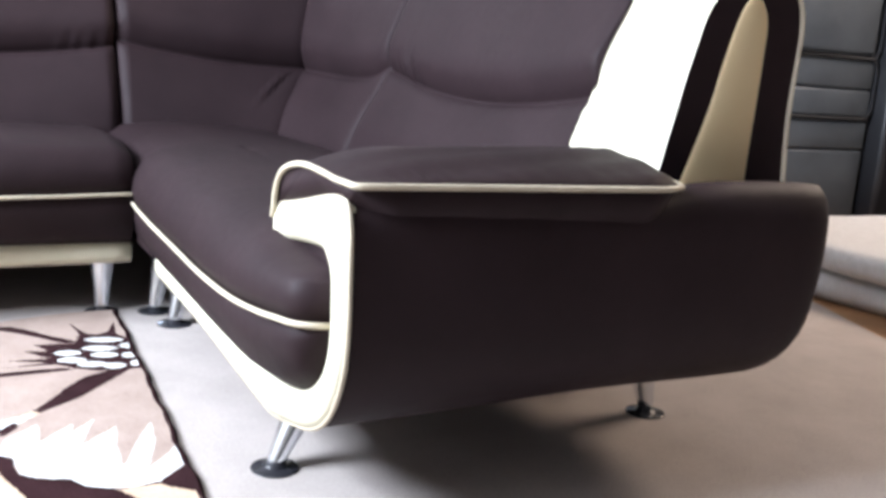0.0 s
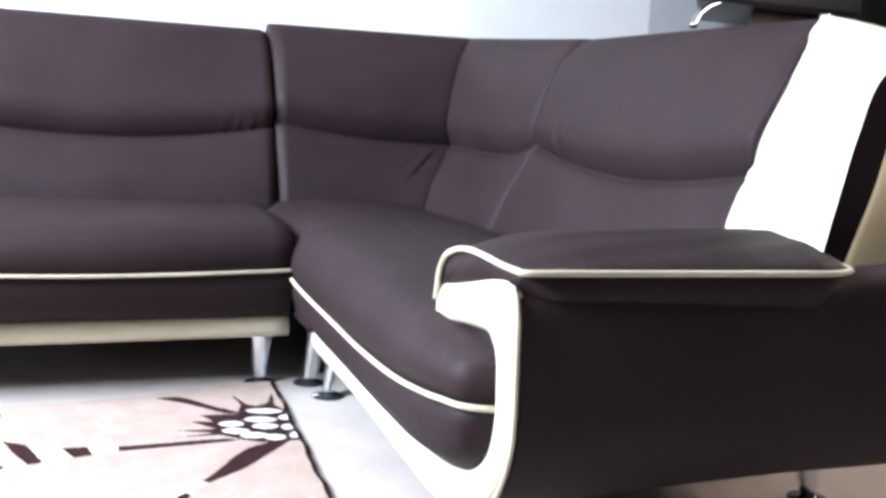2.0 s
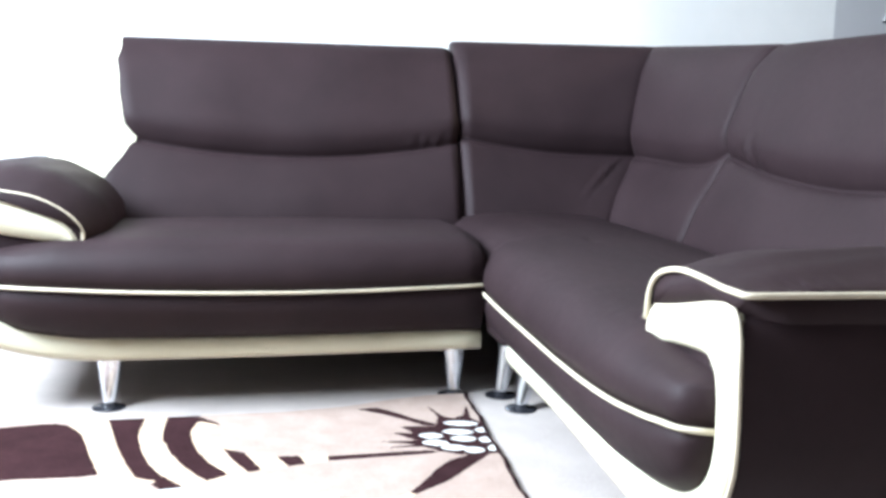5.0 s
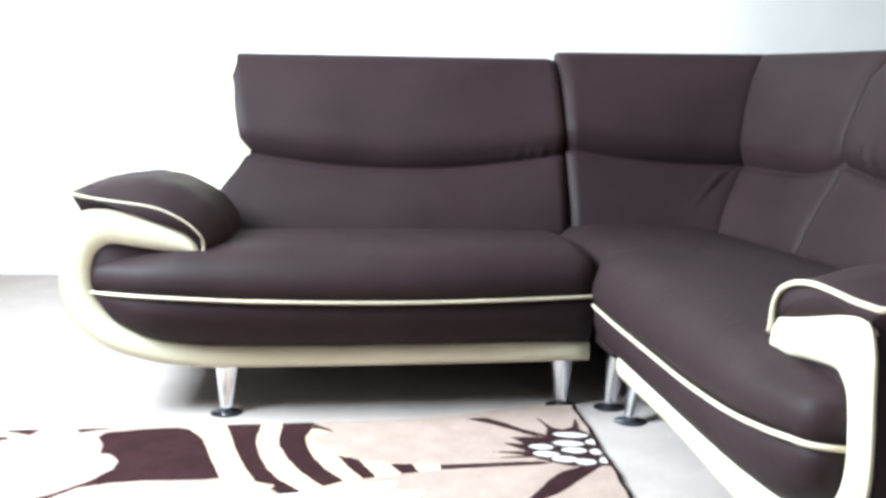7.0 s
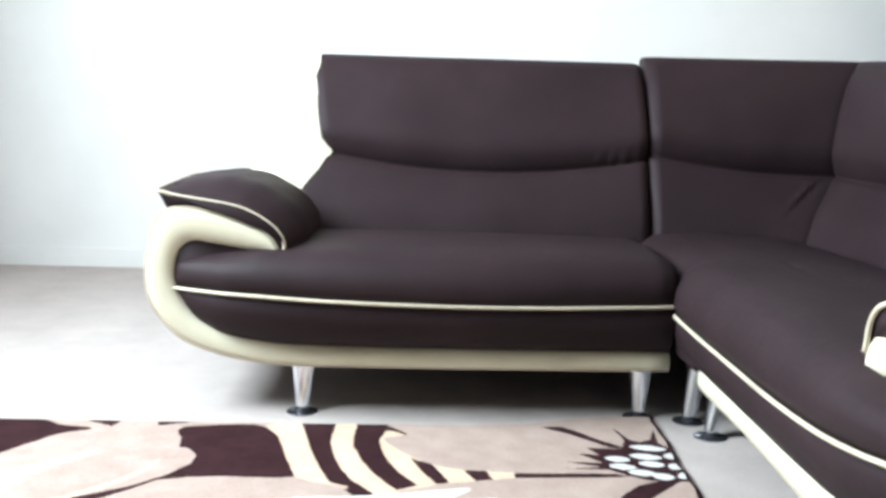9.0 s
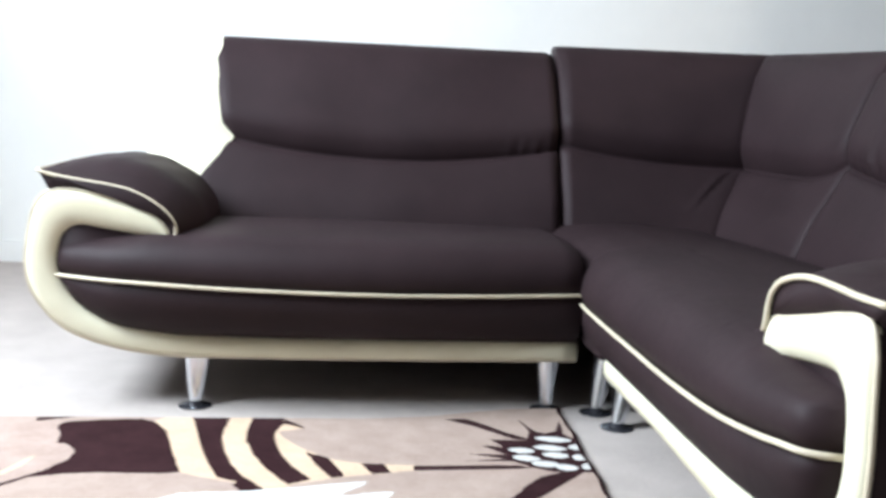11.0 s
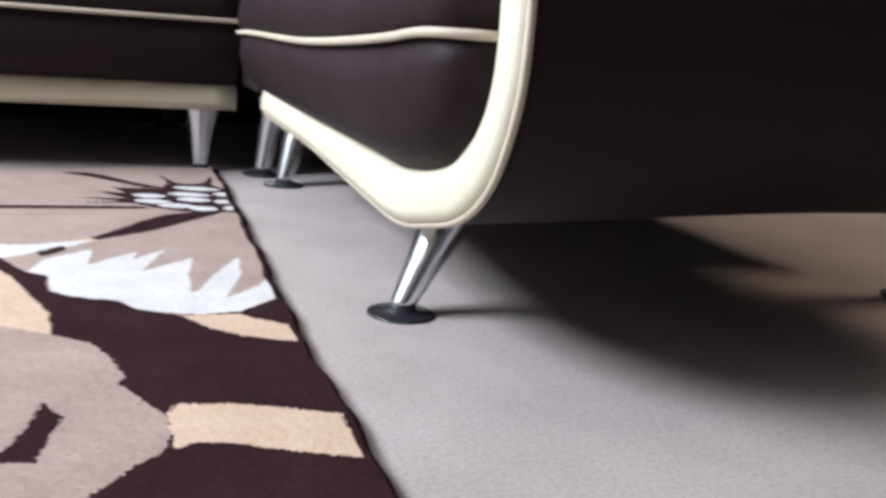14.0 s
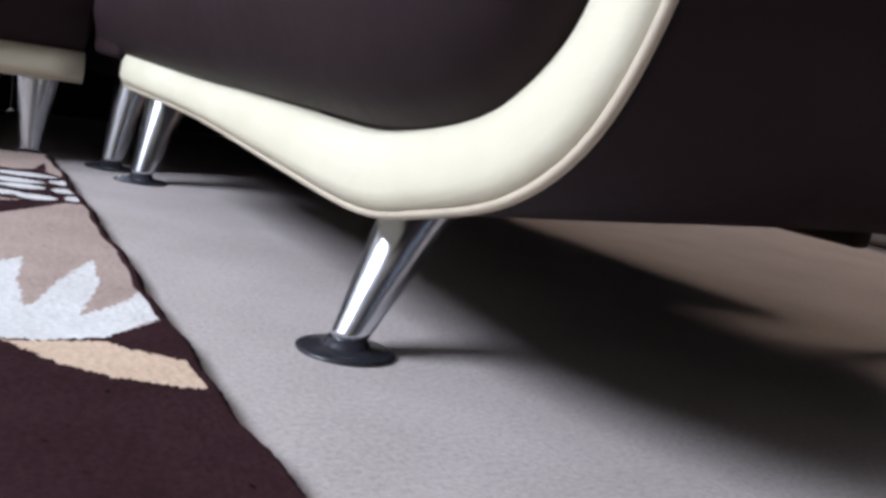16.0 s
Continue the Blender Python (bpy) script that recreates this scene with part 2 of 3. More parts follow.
def carpet():
    """Fitted carpet whose far side is cut off in a slanting line."""
    outline = [(XL, YB - 0.017), (2.10, YB - 0.017), (2.20, -0.25), (2.02, -0.72), (2.35, -2.4), (2.9, YF), (XL, YF)]
    n = len(outline)
    verts = [(x, y, -0.003) for x, y in outline] + [(x, y, 0.0) for x, y in outline]
    faces = [tuple(range(n, 2 * n))] + [(i, (i + 1) % n, n + (i + 1) % n, n + i) for i in range(n)]
    return tagged(part("carpet", verts, faces, CARPET, smooth=False), "thin greyish beige fitted carpet on the floor", "carpet", kind="structure")


carpet()

# ---- the rug ----
TAN, DARK, CREAMY, PALE, GREIGE = 0, 1, 2, 3, 4


def blob(points, per=4):
    pts = list(points)
    if len(pts) < 6:
        return pts
    closed = pts[-1:] + pts + pts[:2]
    return spline(closed, per)[per:-per]


RUG_SHAPES = []


def motif(kind, *points, straight=False):
    RUG_SHAPES.append((kind, points if straight else blob(points)))


motif(GREIGE, (-1.75, -0.48), (-1.52, -0.38), (-1.44, -0.284), (-1.346, -0.215), (-1.15, -0.2), (-1.123, -0.276), (-1.115, -0.33), (-1.089, -0.343), (-1.064, -0.4), (-1.07, -0.44), (-1.096, -0.499), (-1.157, -0.569), (-1.3, -0.7), (-1.6, -0.8))
motif(DARK, (-1.75, -0.17), (-1.529, -0.15), (-1.481, -0.152), (-1.426, -0.191), (-1.346, -0.215), (-1.409, -0.259), (-1.456, -0.336), (-1.52, -0.42), (-1.75, -0.52))
motif(DARK, (-1.381, -0.155), (-1.294, -0.15), (-1.306, -0.196), straight=True)
motif(DARK, (-1.209, -0.156), (-1.113, -0.148), (-1.197, -0.184), straight=True)
motif(DARK, (-1.147, -0.215), (-1.133, -0.187), (-1.054, -0.167), (-0.974, -0.16), (-0.94, -0.181), (-0.905, -0.243), (-0.864, -0.396), (-0.834, -0.503), (-0.873, -0.51), (-0.99, -0.507), (-1.046, -0.513), (-1.11, -0.533), (-1.184, -0.625), (-1.3, -0.72), (-1.33, -0.7), (-1.238, -0.625), (-1.157, -0.569), (-1.096, -0.499), (-1.064, -0.432), (-1.065, -0.383), (-1.089, -0.343), (-1.115, -0.33), (-1.123, -0.276), straight=True)
motif(CREAMY, (-1.3, -0.66), (-1.245, -0.605), (-1.178, -0.515), (-1.136, -0.406), (-1.15, -0.491), (-1.208, -0.583), (-1.281, -0.66))
motif(CREAMY, (-1.44, -0.63), (-1.42, -0.49), (-1.3, -0.37), (-1.29, -0.39), (-1.38, -0.52), (-1.39, -0.63))
motif(CREAMY, (-0.944, -0.177), (-0.917, -0.14), (-0.646, -0.135), (-0.648, -0.16), (-0.603, -0.219), (-0.66, -0.244), (-0.645, -0.285), (-0.61, -0.345), (-0.545, -0.42), (-0.478, -0.445), (-0.368, -0.455), (-0.37, -0.484), (-0.418, -0.499), (-0.51, -0.523), (-0.6, -0.56), (-0.653, -0.606), (-0.724, -0.558), (-0.79, -0.527), (-0.834, -0.503), (-0.864, -0.396), (-0.905, -0.243), straight=True)
motif(DARK, (-0.863, -0.135), (-0.776, -0.135), (-0.779, -0.221), (-0.779, -0.282), (-0.764, -0.368), (-0.743, -0.448), (-0.715, -0.514), (-0.653, -0.606), (-0.667, -0.63), (-0.692, -0.626), (-0.726, -0.568), (-0.718, -0.553), (-0.76, -0.53), (-0.793, -0.431), (-0.817, -0.341), (-0.839, -0.243), straight=True)
motif(DARK, (-0.725, -0.135), (-0.647, -0.135), (-0.655, -0.199), (-0.667, -0.255), (-0.659, -0.325), (-0.643, -0.395), (-0.62, -0.459), (-0.577, -0.538), (-0.62, -0.567), (-0.648, -0.519), (-0.676, -0.463), (-0.702, -0.395), (-0.725, -0.305), (-0.729, -0.242), straight=True)
motif(DARK, (-0.655, -0.19), (-0.648, -0.155), (-0.603, -0.21), (-0.605, -0.219), (-0.64, -0.19), straight=True)
motif(DARK, (-0.594, -0.376), (-0.545, -0.414), (-0.51, -0.522), (-0.538, -0.53), (-0.57, -0.455), straight=True)
motif(DARK, (-0.478, -0.447), (-0.43, -0.447), (-0.418, -0.499), (-0.455, -0.507), straight=True)
motif(DARK, (-0.369, -0.458), (-0.156, -0.45), (-0.12, -0.465), (-0.159, -0.472), (-0.371, -0.486), straight=True)
motif(DARK, (-0.272, -0.138), (-0.222, -0.133), (-0.185, -0.17), (-0.145, -0.228), (-0.084, -0.29), (-0.126, -0.285), (-0.17, -0.235), (-0.21, -0.19), straight=True)
motif(DARK, (-0.095, -0.132), (-0.072, -0.218), (-0.05, -0.24), (-0.02, -0.216), (0.006, -0.138), (-0.006, -0.24), (0.012, -0.287), (0.012, -0.321), (0.01, -0.422), (0.008, -0.49), (-0.083, -0.488), (-0.124, -0.461), (-0.158, -0.427), (-0.26, -0.425), (-0.17, -0.412), (-0.245, -0.382), (-0.165, -0.385), (-0.21, -0.325), (-0.163, -0.335), (-0.185, -0.285), (-0.102, -0.29), (-0.085, -0.227), straight=True)
motif(DARK, (-0.012, -0.48), (-0.059, -0.485), (-0.115, -0.517), (-0.155, -0.567), (-0.19, -0.625), (-0.228, -0.68), (-0.22, -0.692), (-0.18, -0.662), (-0.136, -0.627), (-0.091, -0.573), (-0.045, -0.52), straight=True)
motif(CREAMY, (-0.228, -0.68), (-0.282, -0.721), (-0.278, -0.765), (-0.257, -0.735), (-0.218, -0.692), straight=True)
motif(PALE, (-0.85, -0.64), (-0.7, -0.6), (-0.6, -0.58), (-0.47, -0.55), (-0.52, -0.62), (-0.42, -0.6), (-0.44, -0.66), (-0.36, -0.66), (-0.38, -0.7), (-0.31, -0.72), (-0.24, -0.695), (-0.235, -0.71), (-0.29, -0.76), (-0.38, -0.82), (-0.46, -0.87), (-0.56, -0.88), (-0.7, -0.92), (-0.88, -0.9))
motif(DARK, (-0.295, -0.76), (-0.262, -0.725), (-0.255, -0.745), (-0.285, -0.785), straight=True)
motif(DARK, (-0.352, -0.808), (-0.333, -0.789), (-0.305, -0.855), (-0.279, -0.876), (-0.276, -0.941), (-0.25, -0.965), (-0.205, -0.984), (-0.174, -1.018), (-0.144, -1.041), (-0.077, -1.032), (-0.024, -0.98), (-0.029, -1.097), (0.02, -1.1), (0.02, -1.85), (-0.4, -1.85), (-0.3, -1.3), (-0.3, -1.05), (-0.34, -0.88), straight=True)
motif(PALE, (-0.3, -0.86), (-0.286, -0.801), (-0.226, -0.744), (-0.232, -0.825), (-0.171, -0.76), (-0.177, -0.799), (-0.133, -0.746), (-0.172, -0.86), (-0.102, -0.792), (-0.117, -0.876), (-0.121, -0.955), (-0.114, -0.951), (-0.086, -0.877), (-0.042, -0.788), (-0.053, -0.879), (-0.086, -0.981), (-0.041, -0.931), (-0.013, -0.88), (-0.023, -0.976), (-0.077, -1.032), (-0.118, -1.041), (-0.156, -1.034), (-0.187, -1.015), (-0.202, -0.986), (-0.256, -0.961), (-0.273, -0.941), (-0.279, -0.874), straight=True)
motif(CREAMY, (-0.144, -1.043), (-0.118, -1.043), (-0.079, -1.042), (-0.068, -1.058), (-0.03, -1.087), (-0.03, -1.141), (-0.049, -1.136), (-0.089, -1.116), (-0.117, -1.089), straight=True)
motif(CREAMY, (-0.43, -0.898), (-0.385, -0.854), (-0.351, -0.829), (-0.329, -0.854), (-0.317, -0.879), (-0.295, -0.951), (-0.274, -1.027), (-0.269, -1.102), (-0.295, -1.091), (-0.331, -1.06), (-0.411, -1.035), straight=True)
motif(DARK, (-0.436, -0.862), (-0.381, -0.893), (-0.355, -0.98), (-0.341, -1.031), (-0.348, -1.05), (-0.368, -1.023), (-0.417, -0.996), straight=True)
motif(DARK, (-0.458, -0.796), (-0.41, -0.863), (-0.414, -0.933), (-0.444, -0.931), straight=True)
motif(GREIGE, (-0.455, -1.003), (-0.369, -1.015), (-0.343, -1.05), (-0.307, -1.07), (-0.269, -1.097), (-0.255, -1.107), (-0.235, -1.126), (-0.222, -1.157), (-0.216, -1.182), (-0.208, -1.213), (-0.213, -1.237), (-0.199, -1.27), (-0.182, -1.31), (-0.18, -1.34), (-0.183, -1.362), (-0.191, -1.382), (-0.205, -1.394), (-0.33, -1.55), (-0.62, -1.62), (-0.75, -1.15), straight=True)
motif(DARK, (-0.402, -1.138), (-0.354, -1.162), (-0.331, -1.198), (-0.318, -1.241), (-0.306, -1.281), (-0.308, -1.31), (-0.319, -1.341), (-0.327, -1.366), (-0.355, -1.385), (-0.396, -1.274), straight=True)
motif(DARK, (-0.275, -1.269), (-0.258, -1.303), (-0.269, -1.349), (-0.276, -1.382), (-0.308, -1.377), (-0.295, -1.35), (-0.283, -1.319), straight=True)
motif(CREAMY, (-0.18, -1.308), (-0.17, -1.289), (-0.124, -1.293), (-0.065, -1.316), (-0.04, -1.327), (-0.041, -1.372), (-0.041, -1.415), (-0.068, -1.404), (-0.112, -1.384), (-0.139, -1.371), (-0.162, -1.364), (-0.179, -1.375), (-0.18, -1.345), straight=True)
RUG_PETALS = [(-0.040, -0.279, 0.042), (-0.059, -0.339, 0.037), (-0.127, -0.357, 0.028), (-0.056, -0.386, 0.029), (-0.125, -0.405, 0.030), (-0.090, -0.442, 0.031), (-0.048, -0.462, 0.024), (0.000, -0.333, 0.016), (-0.008, -0.400, 0.016), (-0.004, -0.455, 0.012)]
RUG_RIGHT = [(-1.95, -0.040), (-1.4, -0.028), (-1.1, -0.022), (-0.6, 0.006), (-0.02, 0.034)]
RUG_BACK = [(-2.0, -0.152), (-0.75, -0.138), (-0.45, -0.128), (-0.3, -0.105), (-0.18, -0.06), (-0.08, -0.032), (0.1, -0.025)]


def inside(px, py, poly):
    hit = np.zeros(px.shape, bool)
    n = len(poly)
    for i in range(n):
        (x0, y0), (x1, y1) = poly[i], poly[(i + 1) % n]
        if y0 == y1:
            continue
        cross = ((y0 > py) != (y1 > py)) & (px < (x1 - x0) * (py - y0) / (y1 - y0) + x0)
        hit ^= cross
    return hit


def rug():
    rng = np.random.default_rng(4)
    nx, ny = 620, 640
    x_left, y_near = -1.9, -1.85
    # closer tufts where the camera passes
    sx = 1 - (np.linspace(1, 0, nx)) ** 1.25
    sy = np.linspace(0, 1, ny)
    yr = y_near + (0.0 - y_near) * sy
    right = np.interp(yr, [a for a, b in RUG_RIGHT], [b for a, b in RUG_RIGHT]) + 0.0022 * np.sin(23 * yr) + 0.0014 * np.sin(61 * yr + 1)
    X = x_left + (right[:, None] - x_left) * sx[None, :]
    back = np.interp(X, [a for a, b in RUG_BACK], [b for a, b in RUG_BACK])
    Y = y_near + (back - y_near) * sy[:, None]
    cx, cy = (X[:-1, :-1] + X[1:, 1:]) / 2, (Y[:-1, :-1] + Y[1:, 1:]) / 2
    jx, jy = cx + rng.normal(0, 0.0008, cx.shape), cy + rng.normal(0, 0.0008, cx.shape)
    index = np.zeros(cx.shape, np.int32)
    for kind, points in RUG_SHAPES:
        index[inside(jx, jy, points)] = kind
    for px, py, a in RUG_PETALS:
        dx, dy = jx - px, jy - py
        u, w = dx * 0.98 + dy * -0.20, dx * 0.20 + dy * 0.98
        index[(np.abs(u / a) ** 1.7 + np.abs(w / 0.019) ** 1.7) < 1] = PALE
    edge = right[:-1, None] - cx < 0.014
    index[edge] = DARK
    border = np.minimum.reduce([right[:, None] - X, X - x_left, back - Y, Y - y_near])
    Z = 0.013 * np.clip(border / 0.008, 0, 1) ** 0.5 + rng.normal(0, 0.00018, X.shape) * (border > 0.002)
    X2, Y2 = X + rng.normal(0, 0.0005, X.shape), Y + rng.normal(0, 0.0005, Y.shape)
    verts = np.stack([X2, Y2, Z], -1).reshape(-1, 3)
    i, j = np.meshgrid(np.arange(ny - 1), np.arange(nx - 1), indexing="ij")
    a = (i * nx + j).reshape(-1)
    quads = np.stack([a, a + 1, a + nx + 1, a + nx], -1)
    me = bpy.data.meshes.new("rug")
    me.from_pydata(verts.tolist(), [], quads.tolist())
    for m in (P_TAN, P_DARK, P_CREAM, P_WHITE, P_GREIGE):
        me.materials.append(m)
    me.polygons.foreach_set("material_index", index.reshape(-1))
    me.polygons.foreach_set("use_smooth", [True] * len(me.polygons))
    return tagged(new("rug", me), "tan rug with dark brown, cream and white flower pattern", "rug")


rug()


# ---- the corner sofa ----
class Side:
    """Local frame of a sofa section: v along its front towards the arm, e back from the front plane, z up."""

    def __init__(self, left, shift, front):
        self.left, self.shift, self.front = left, shift, front

    def __call__(self, v, e, z):
        if self.left:
            return (-(v + self.shift), self.front + e, z)
        return (self.front + e, -(v + self.shift), z)


LEFT = Side(True, 0.0, -0.03)
RIGHT = Side(False, 0.088, 0.09)

# front trim: outer and inner edge of the C-shaped panel, from the inner end to its tip
TRIM_L = [((-0.064, 0.136), (-0.064, 0.187)), ((0.40, 0.131), (0.40, 0.181)), ((0.79, 0.130), (0.79, 0.182)), ((0.93, 0.132), (0.95, 0.194)),
          ((1.065, 0.151), (1.045, 0.206)), ((1.18, 0.195), (1.12, 0.235)), ((1.248, 0.272), (1.165, 0.28)), ((1.267, 0.345), (1.192, 0.345)),
          ((1.260, 0.42), (1.187, 0.405)), ((1.243, 0.487), (1.165, 0.432)), ((1.21, 0.52), (1.14, 0.440)), ((1.15, 0.525), (1.11, 0.436)),
          ((1.075, 0.508), (1.06, 0.428)), ((1.005, 0.486), (1.01, 0.42)), ((0.955, 0.455), (0.965, 0.413)), ((0.93, 0.415), (0.94, 0.409))]
TRIM_R = [((0.154, 0.150), (0.154, 0.203)), ((0.50, 0.146), (0.50, 0.189)), ((0.70, 0.136), (0.68, 0.189)), ((0.82, 0.129), (0.80, 0.188)),
          ((0.972, 0.123), (0.95, 0.185)), ((1.07, 0.139), (1.020, 0.192)), ((1.162, 0.165), (1.106, 0.210)), ((1.224, 0.209), (1.157, 0.235)),
          ((1.261, 0.275), (1.192, 0.268)), ((1.270, 0.335), (1.207, 0.32)), ((1.268, 0.42), (1.202, 0.395)), ((1.263, 0.478), (1.182, 0.416)),
          ((1.242, 0.508), (1.16, 0.424)), ((1.19, 0.505), (1.12, 0.422)), ((1.112, 0.487), (1.06, 0.415)), ((1.045, 0.472), (1.032, 0.409)), ((1.015, 0.4665), (1.012, 0.406)), ((1.000, 0.463), (1.002, 0.405)), ((0.992, 0.455), (0.994, 0.405)), ((0.988, 0.440), (0.990, 0.409)), ((0.988, 0.425), (0.9885, 0.416))]
PIPING_L = [(0.927, 0.412), (0.920, 0.436), (0.931, 0.464), (0.965, 0.496), (1.018, 0.524), (1.072, 0.5375), (1.186, 0.554), (1.235, 0.5675)]
PIPING_R = [(0.983, 0.440), (0.987, 0.453), (0.989, 0.467), (0.992, 0.482), (1.000, 0.498), (1.021, 0.516), (1.062, 0.530), (1.115, 0.537), (1.180, 0.536), (1.235, 0.533), (1.275, 0.532)]


def lean(z):
    """The front leans out a little towards the top."""
    return -0.004 * min(1, max(0, (z - 0.2) / 0.25))


def front_trim(P, trim, sofa):
    outer, inner = spline([o for o, i in trim], 6), spline([i for o, i in trim], 6)
    rows = []
    for (ov, oz), (iv, iz) in zip(outer, inner):
        def q(t, e):
            z = lerp(oz, iz, t)
            return P(lerp(ov, iv, t), e + lean(z), z)
        rows.append([q(0.12, 0.025), q(0.01, 0.004), q(0.05, -0.009), q(0.25, -0.0135), q(0.6, -0.0125), q(0.86, -0.007), q(0.97, 0.003), q(1, 0.014), q(1, 0.03)])
    part("front_trim", *grid(rows, True, True), CREAM, sofa, "cream leather C-shaped front trim")
    path = [P(v, -0.004 + lean(z), z) for v, z in outer]
    part("trim_piping", *tube(path, 0.004, 6), PIPE, sofa, "thin cream piping")
    if not P.left:
        roll = spline([(0.998, 0.460), (0.986, 0.455), (0.979, 0.444), (0.977, 0.431), (0.980, 0.418), (0.987, 0.409), (0.997, 0.407)], 5)
        part("rolled_tip", *tube([P(v, 0.001, z) for v, z in roll], 0.0095, 10), PIPE, sofa, "rolled cream leather end of the trim")


def arm_cushion(P, piping, trim, outer_flare, length, dome, sofa):
    n = 26
    top = resample(spline([(*p, 0) for p in piping], 6), n)
    low_keys = [o for o, i in trim][-6:] if P.left else [o for o, i in trim][-9:-1]
    low = resample(spline([(*p, 0) for p in reversed(low_keys)], 6), n)
    rows, steps = [], 84
    climb = 0.008 if P.left else 0.001
    e0, e1 = -0.010, length
    for k in range(steps + 1):
        t = k / steps
        e = lerp(e0, e1, t)
        rise = min(1, max(0, (e - e0) / 0.16))
        fall = min(1, max(0, (e1 - e) / (0.14 if P.left else 0.035)))
        b = (1 - (1 - rise) ** 2.4) * (1 - (1 - fall) ** 2.2)
        ring = []
        for i, (v, z, _) in enumerate(top):
            s = i / (n - 1)
            w = math.sin(math.pi * min(1, s * 0.93 + 0.07)) ** (0.75 if P.left else lerp(0.75, 0.36, t))
            w *= 1 if P.left else 1 + 0.35 * t
            inward = max(0, 1 - s * 2.2)
            wr = 0.0013 * math.sin(31 * s + 9 * t) * b
            side = math.exp(-((s - 0.92) / 0.045) ** 2)
            wr += side * min(1, t * 12) * (0.0024 * math.sin(300 * e + 6 * s) * math.exp(-((e - 0.085) / 0.04) ** 2) + 0.0012 * math.sin(95 * e + 9 * s) * math.sin(41 * e + 2))
            out = outer_flare * t * max(0, s - 0.6) / 0.4
            end = max(0, (e - e1 + 0.07) / 0.07) ** 2
            ring.append(P(v - (0.055 if P.left else 0.014) * b * inward + out - 0.03 * end * s, e - ((0.010 if P.left else 0.003) if 0.05 < s < 0.95 and k == 0 else 0), z + dome * b * w + wr + climb * t * s))
        for i in range(n - 1, -1, -1):
            v, z, _ = low[i]
            s = i / (n - 1)
            out = outer_flare * t * max(0, s - 0.6) / 0.4
            tuck = max(0, (e - e1 + 0.07) / 0.07) ** 2
            low_z = lerp(z + 0.003, 0.468 if P.left else 0.441 + 0.003 * math.sin(38 * e) * math.sin(17 * e + 1), max(0, (s - 0.8) / 0.2) * min(1, t * 8))
            ring.append(P(v + out - 0.03 * b * max(0, 1 - s * 3) - 0.03 * tuck * s, e, lerp(low_z, top[i][1], 0.7 * tuck)))
        rows.append(ring)
    cushion = part("arm_cushion", *grid(rows, True, True), BROWN, sofa, "padded brown leather arm cushion")
    path = [P(v, e0 - (0.004 if P.left else 0.007 * min(1, (len(top) - 1 - i) / 4)), z) for i, (v, z, _) in enumerate(top)]
    v, z, _ = top[-1]
    for k in range(1, 21):
        t = k / 20
        e = lerp(e0, e1, t)
        path.append(P(v + outer_flare * t + 0.004 - 0.03 * max(0, (e - e1 + 0.07) / 0.07) ** 2, e, z + climb * t))
    path += [P(v + outer_flare - d, e1 + a, z + climb + h) for d, a, h in ((0.040, 0.003, 0.001), (0.060, 0.005, 0.003), (0.10, 0.006, 0.006))]
    part("cushion_piping", *tube(spline(path, 2), 0.0046, 8), PIPE, cushion, "cream piping")


# how far the underside of an arm climbs towards the back
ARM_RISE = [(0.0, 0.0), (0.15, 0.25), (0.3, 0.52), (0.5, 0.74), (0.7, 0.66), (0.89, 0.56)]


def arm_body(P, trim, sofa):
    outer = [o for o, i in trim if o[0] > 0.9 or o[1] > 0.3]
    prof = resample(spline([(*p, 0) for p in outer[:-4]], 6), 30)
    rows = []
    keys = [(0.001, 0.0, 0), (0.05, 0.004, 0), (0.2, 0.010, 0), (0.4, 0.014, 0.0), (0.52, 0.016, 0.3), (0.62, 0.016, 0.95), (0.74, 0.014, 1.0), (0.82, 0.010, 0.94), (0.866, -0.002, 0.80), (0.884, -0.022, 0.5), (0.891, -0.065, 0.1)]
    for e, grow, top in spline(keys, 4):
        top = min(1, max(0, top))
        ring = []
        for v, z, _ in prof:
            up = max(0, (z - 0.40) / 0.12) * 0.03 * top
            sink = max(0.0, 0.42 - z) * 0.16 * min(1, max(0, (e - 0.60) / 0.25)) ** 2
            mid = 0.33
            k = 1 + min(0, grow) * 2.2
            rise = 0.035 * interp(e, ARM_RISE) * max(0, (0.26 - z) / 0.13)
            ring.append(P(v + (grow if v > 1.0 else 0), e - sink + lean(z) * max(0, 1 - e / 0.1), mid + (z + up + rise - mid) * k))
        zt = 0.47 + 0.07 * top
        ring += [P(1.10, e, 0.33 + (zt - 0.012 - 0.33) * (1 + min(0, grow) * 2.2)), P(0.98, e, 0.33 + (zt - 0.016 - 0.33) * (1 + min(0, grow) * 2.2)), P(0.9, e, 0.42), P(0.86, e, 0.3), P(0.86, e, 0.16)]
        rows.append(ring)
    part("arm_side", *grid(rows, True, True), BROWN, sofa, "smooth dark brown leather arm side")


SEAT_BULGE_L = [(-0.07, -0.045), (0.0, -0.060), (0.3, -0.095), (0.6, -0.105), (0.9, -0.090), (1.05, -0.065), (1.15, -0.025), (1.2, 0.0)]
SEAT_BULGE_R = [(-0.70, -0.012), (-0.06, -0.015), (0.0, -0.030), (0.26, -0.050), (0.56, -0.060), (0.86, -0.070), (1.0, -0.070), (1.1, -0.062), (1.15, -0.056), (1.185, -0.047), (1.204, -0.028), (1.214, -0.004)]
FRONT_LOW_R = [(0.0, 0.190), (0.9, 0.187), (1.01, 0.189), (1.105, 0.205), (1.157, 0.229), (1.19, 0.260), (1.206, 0.30), (1.214, 0.322)]
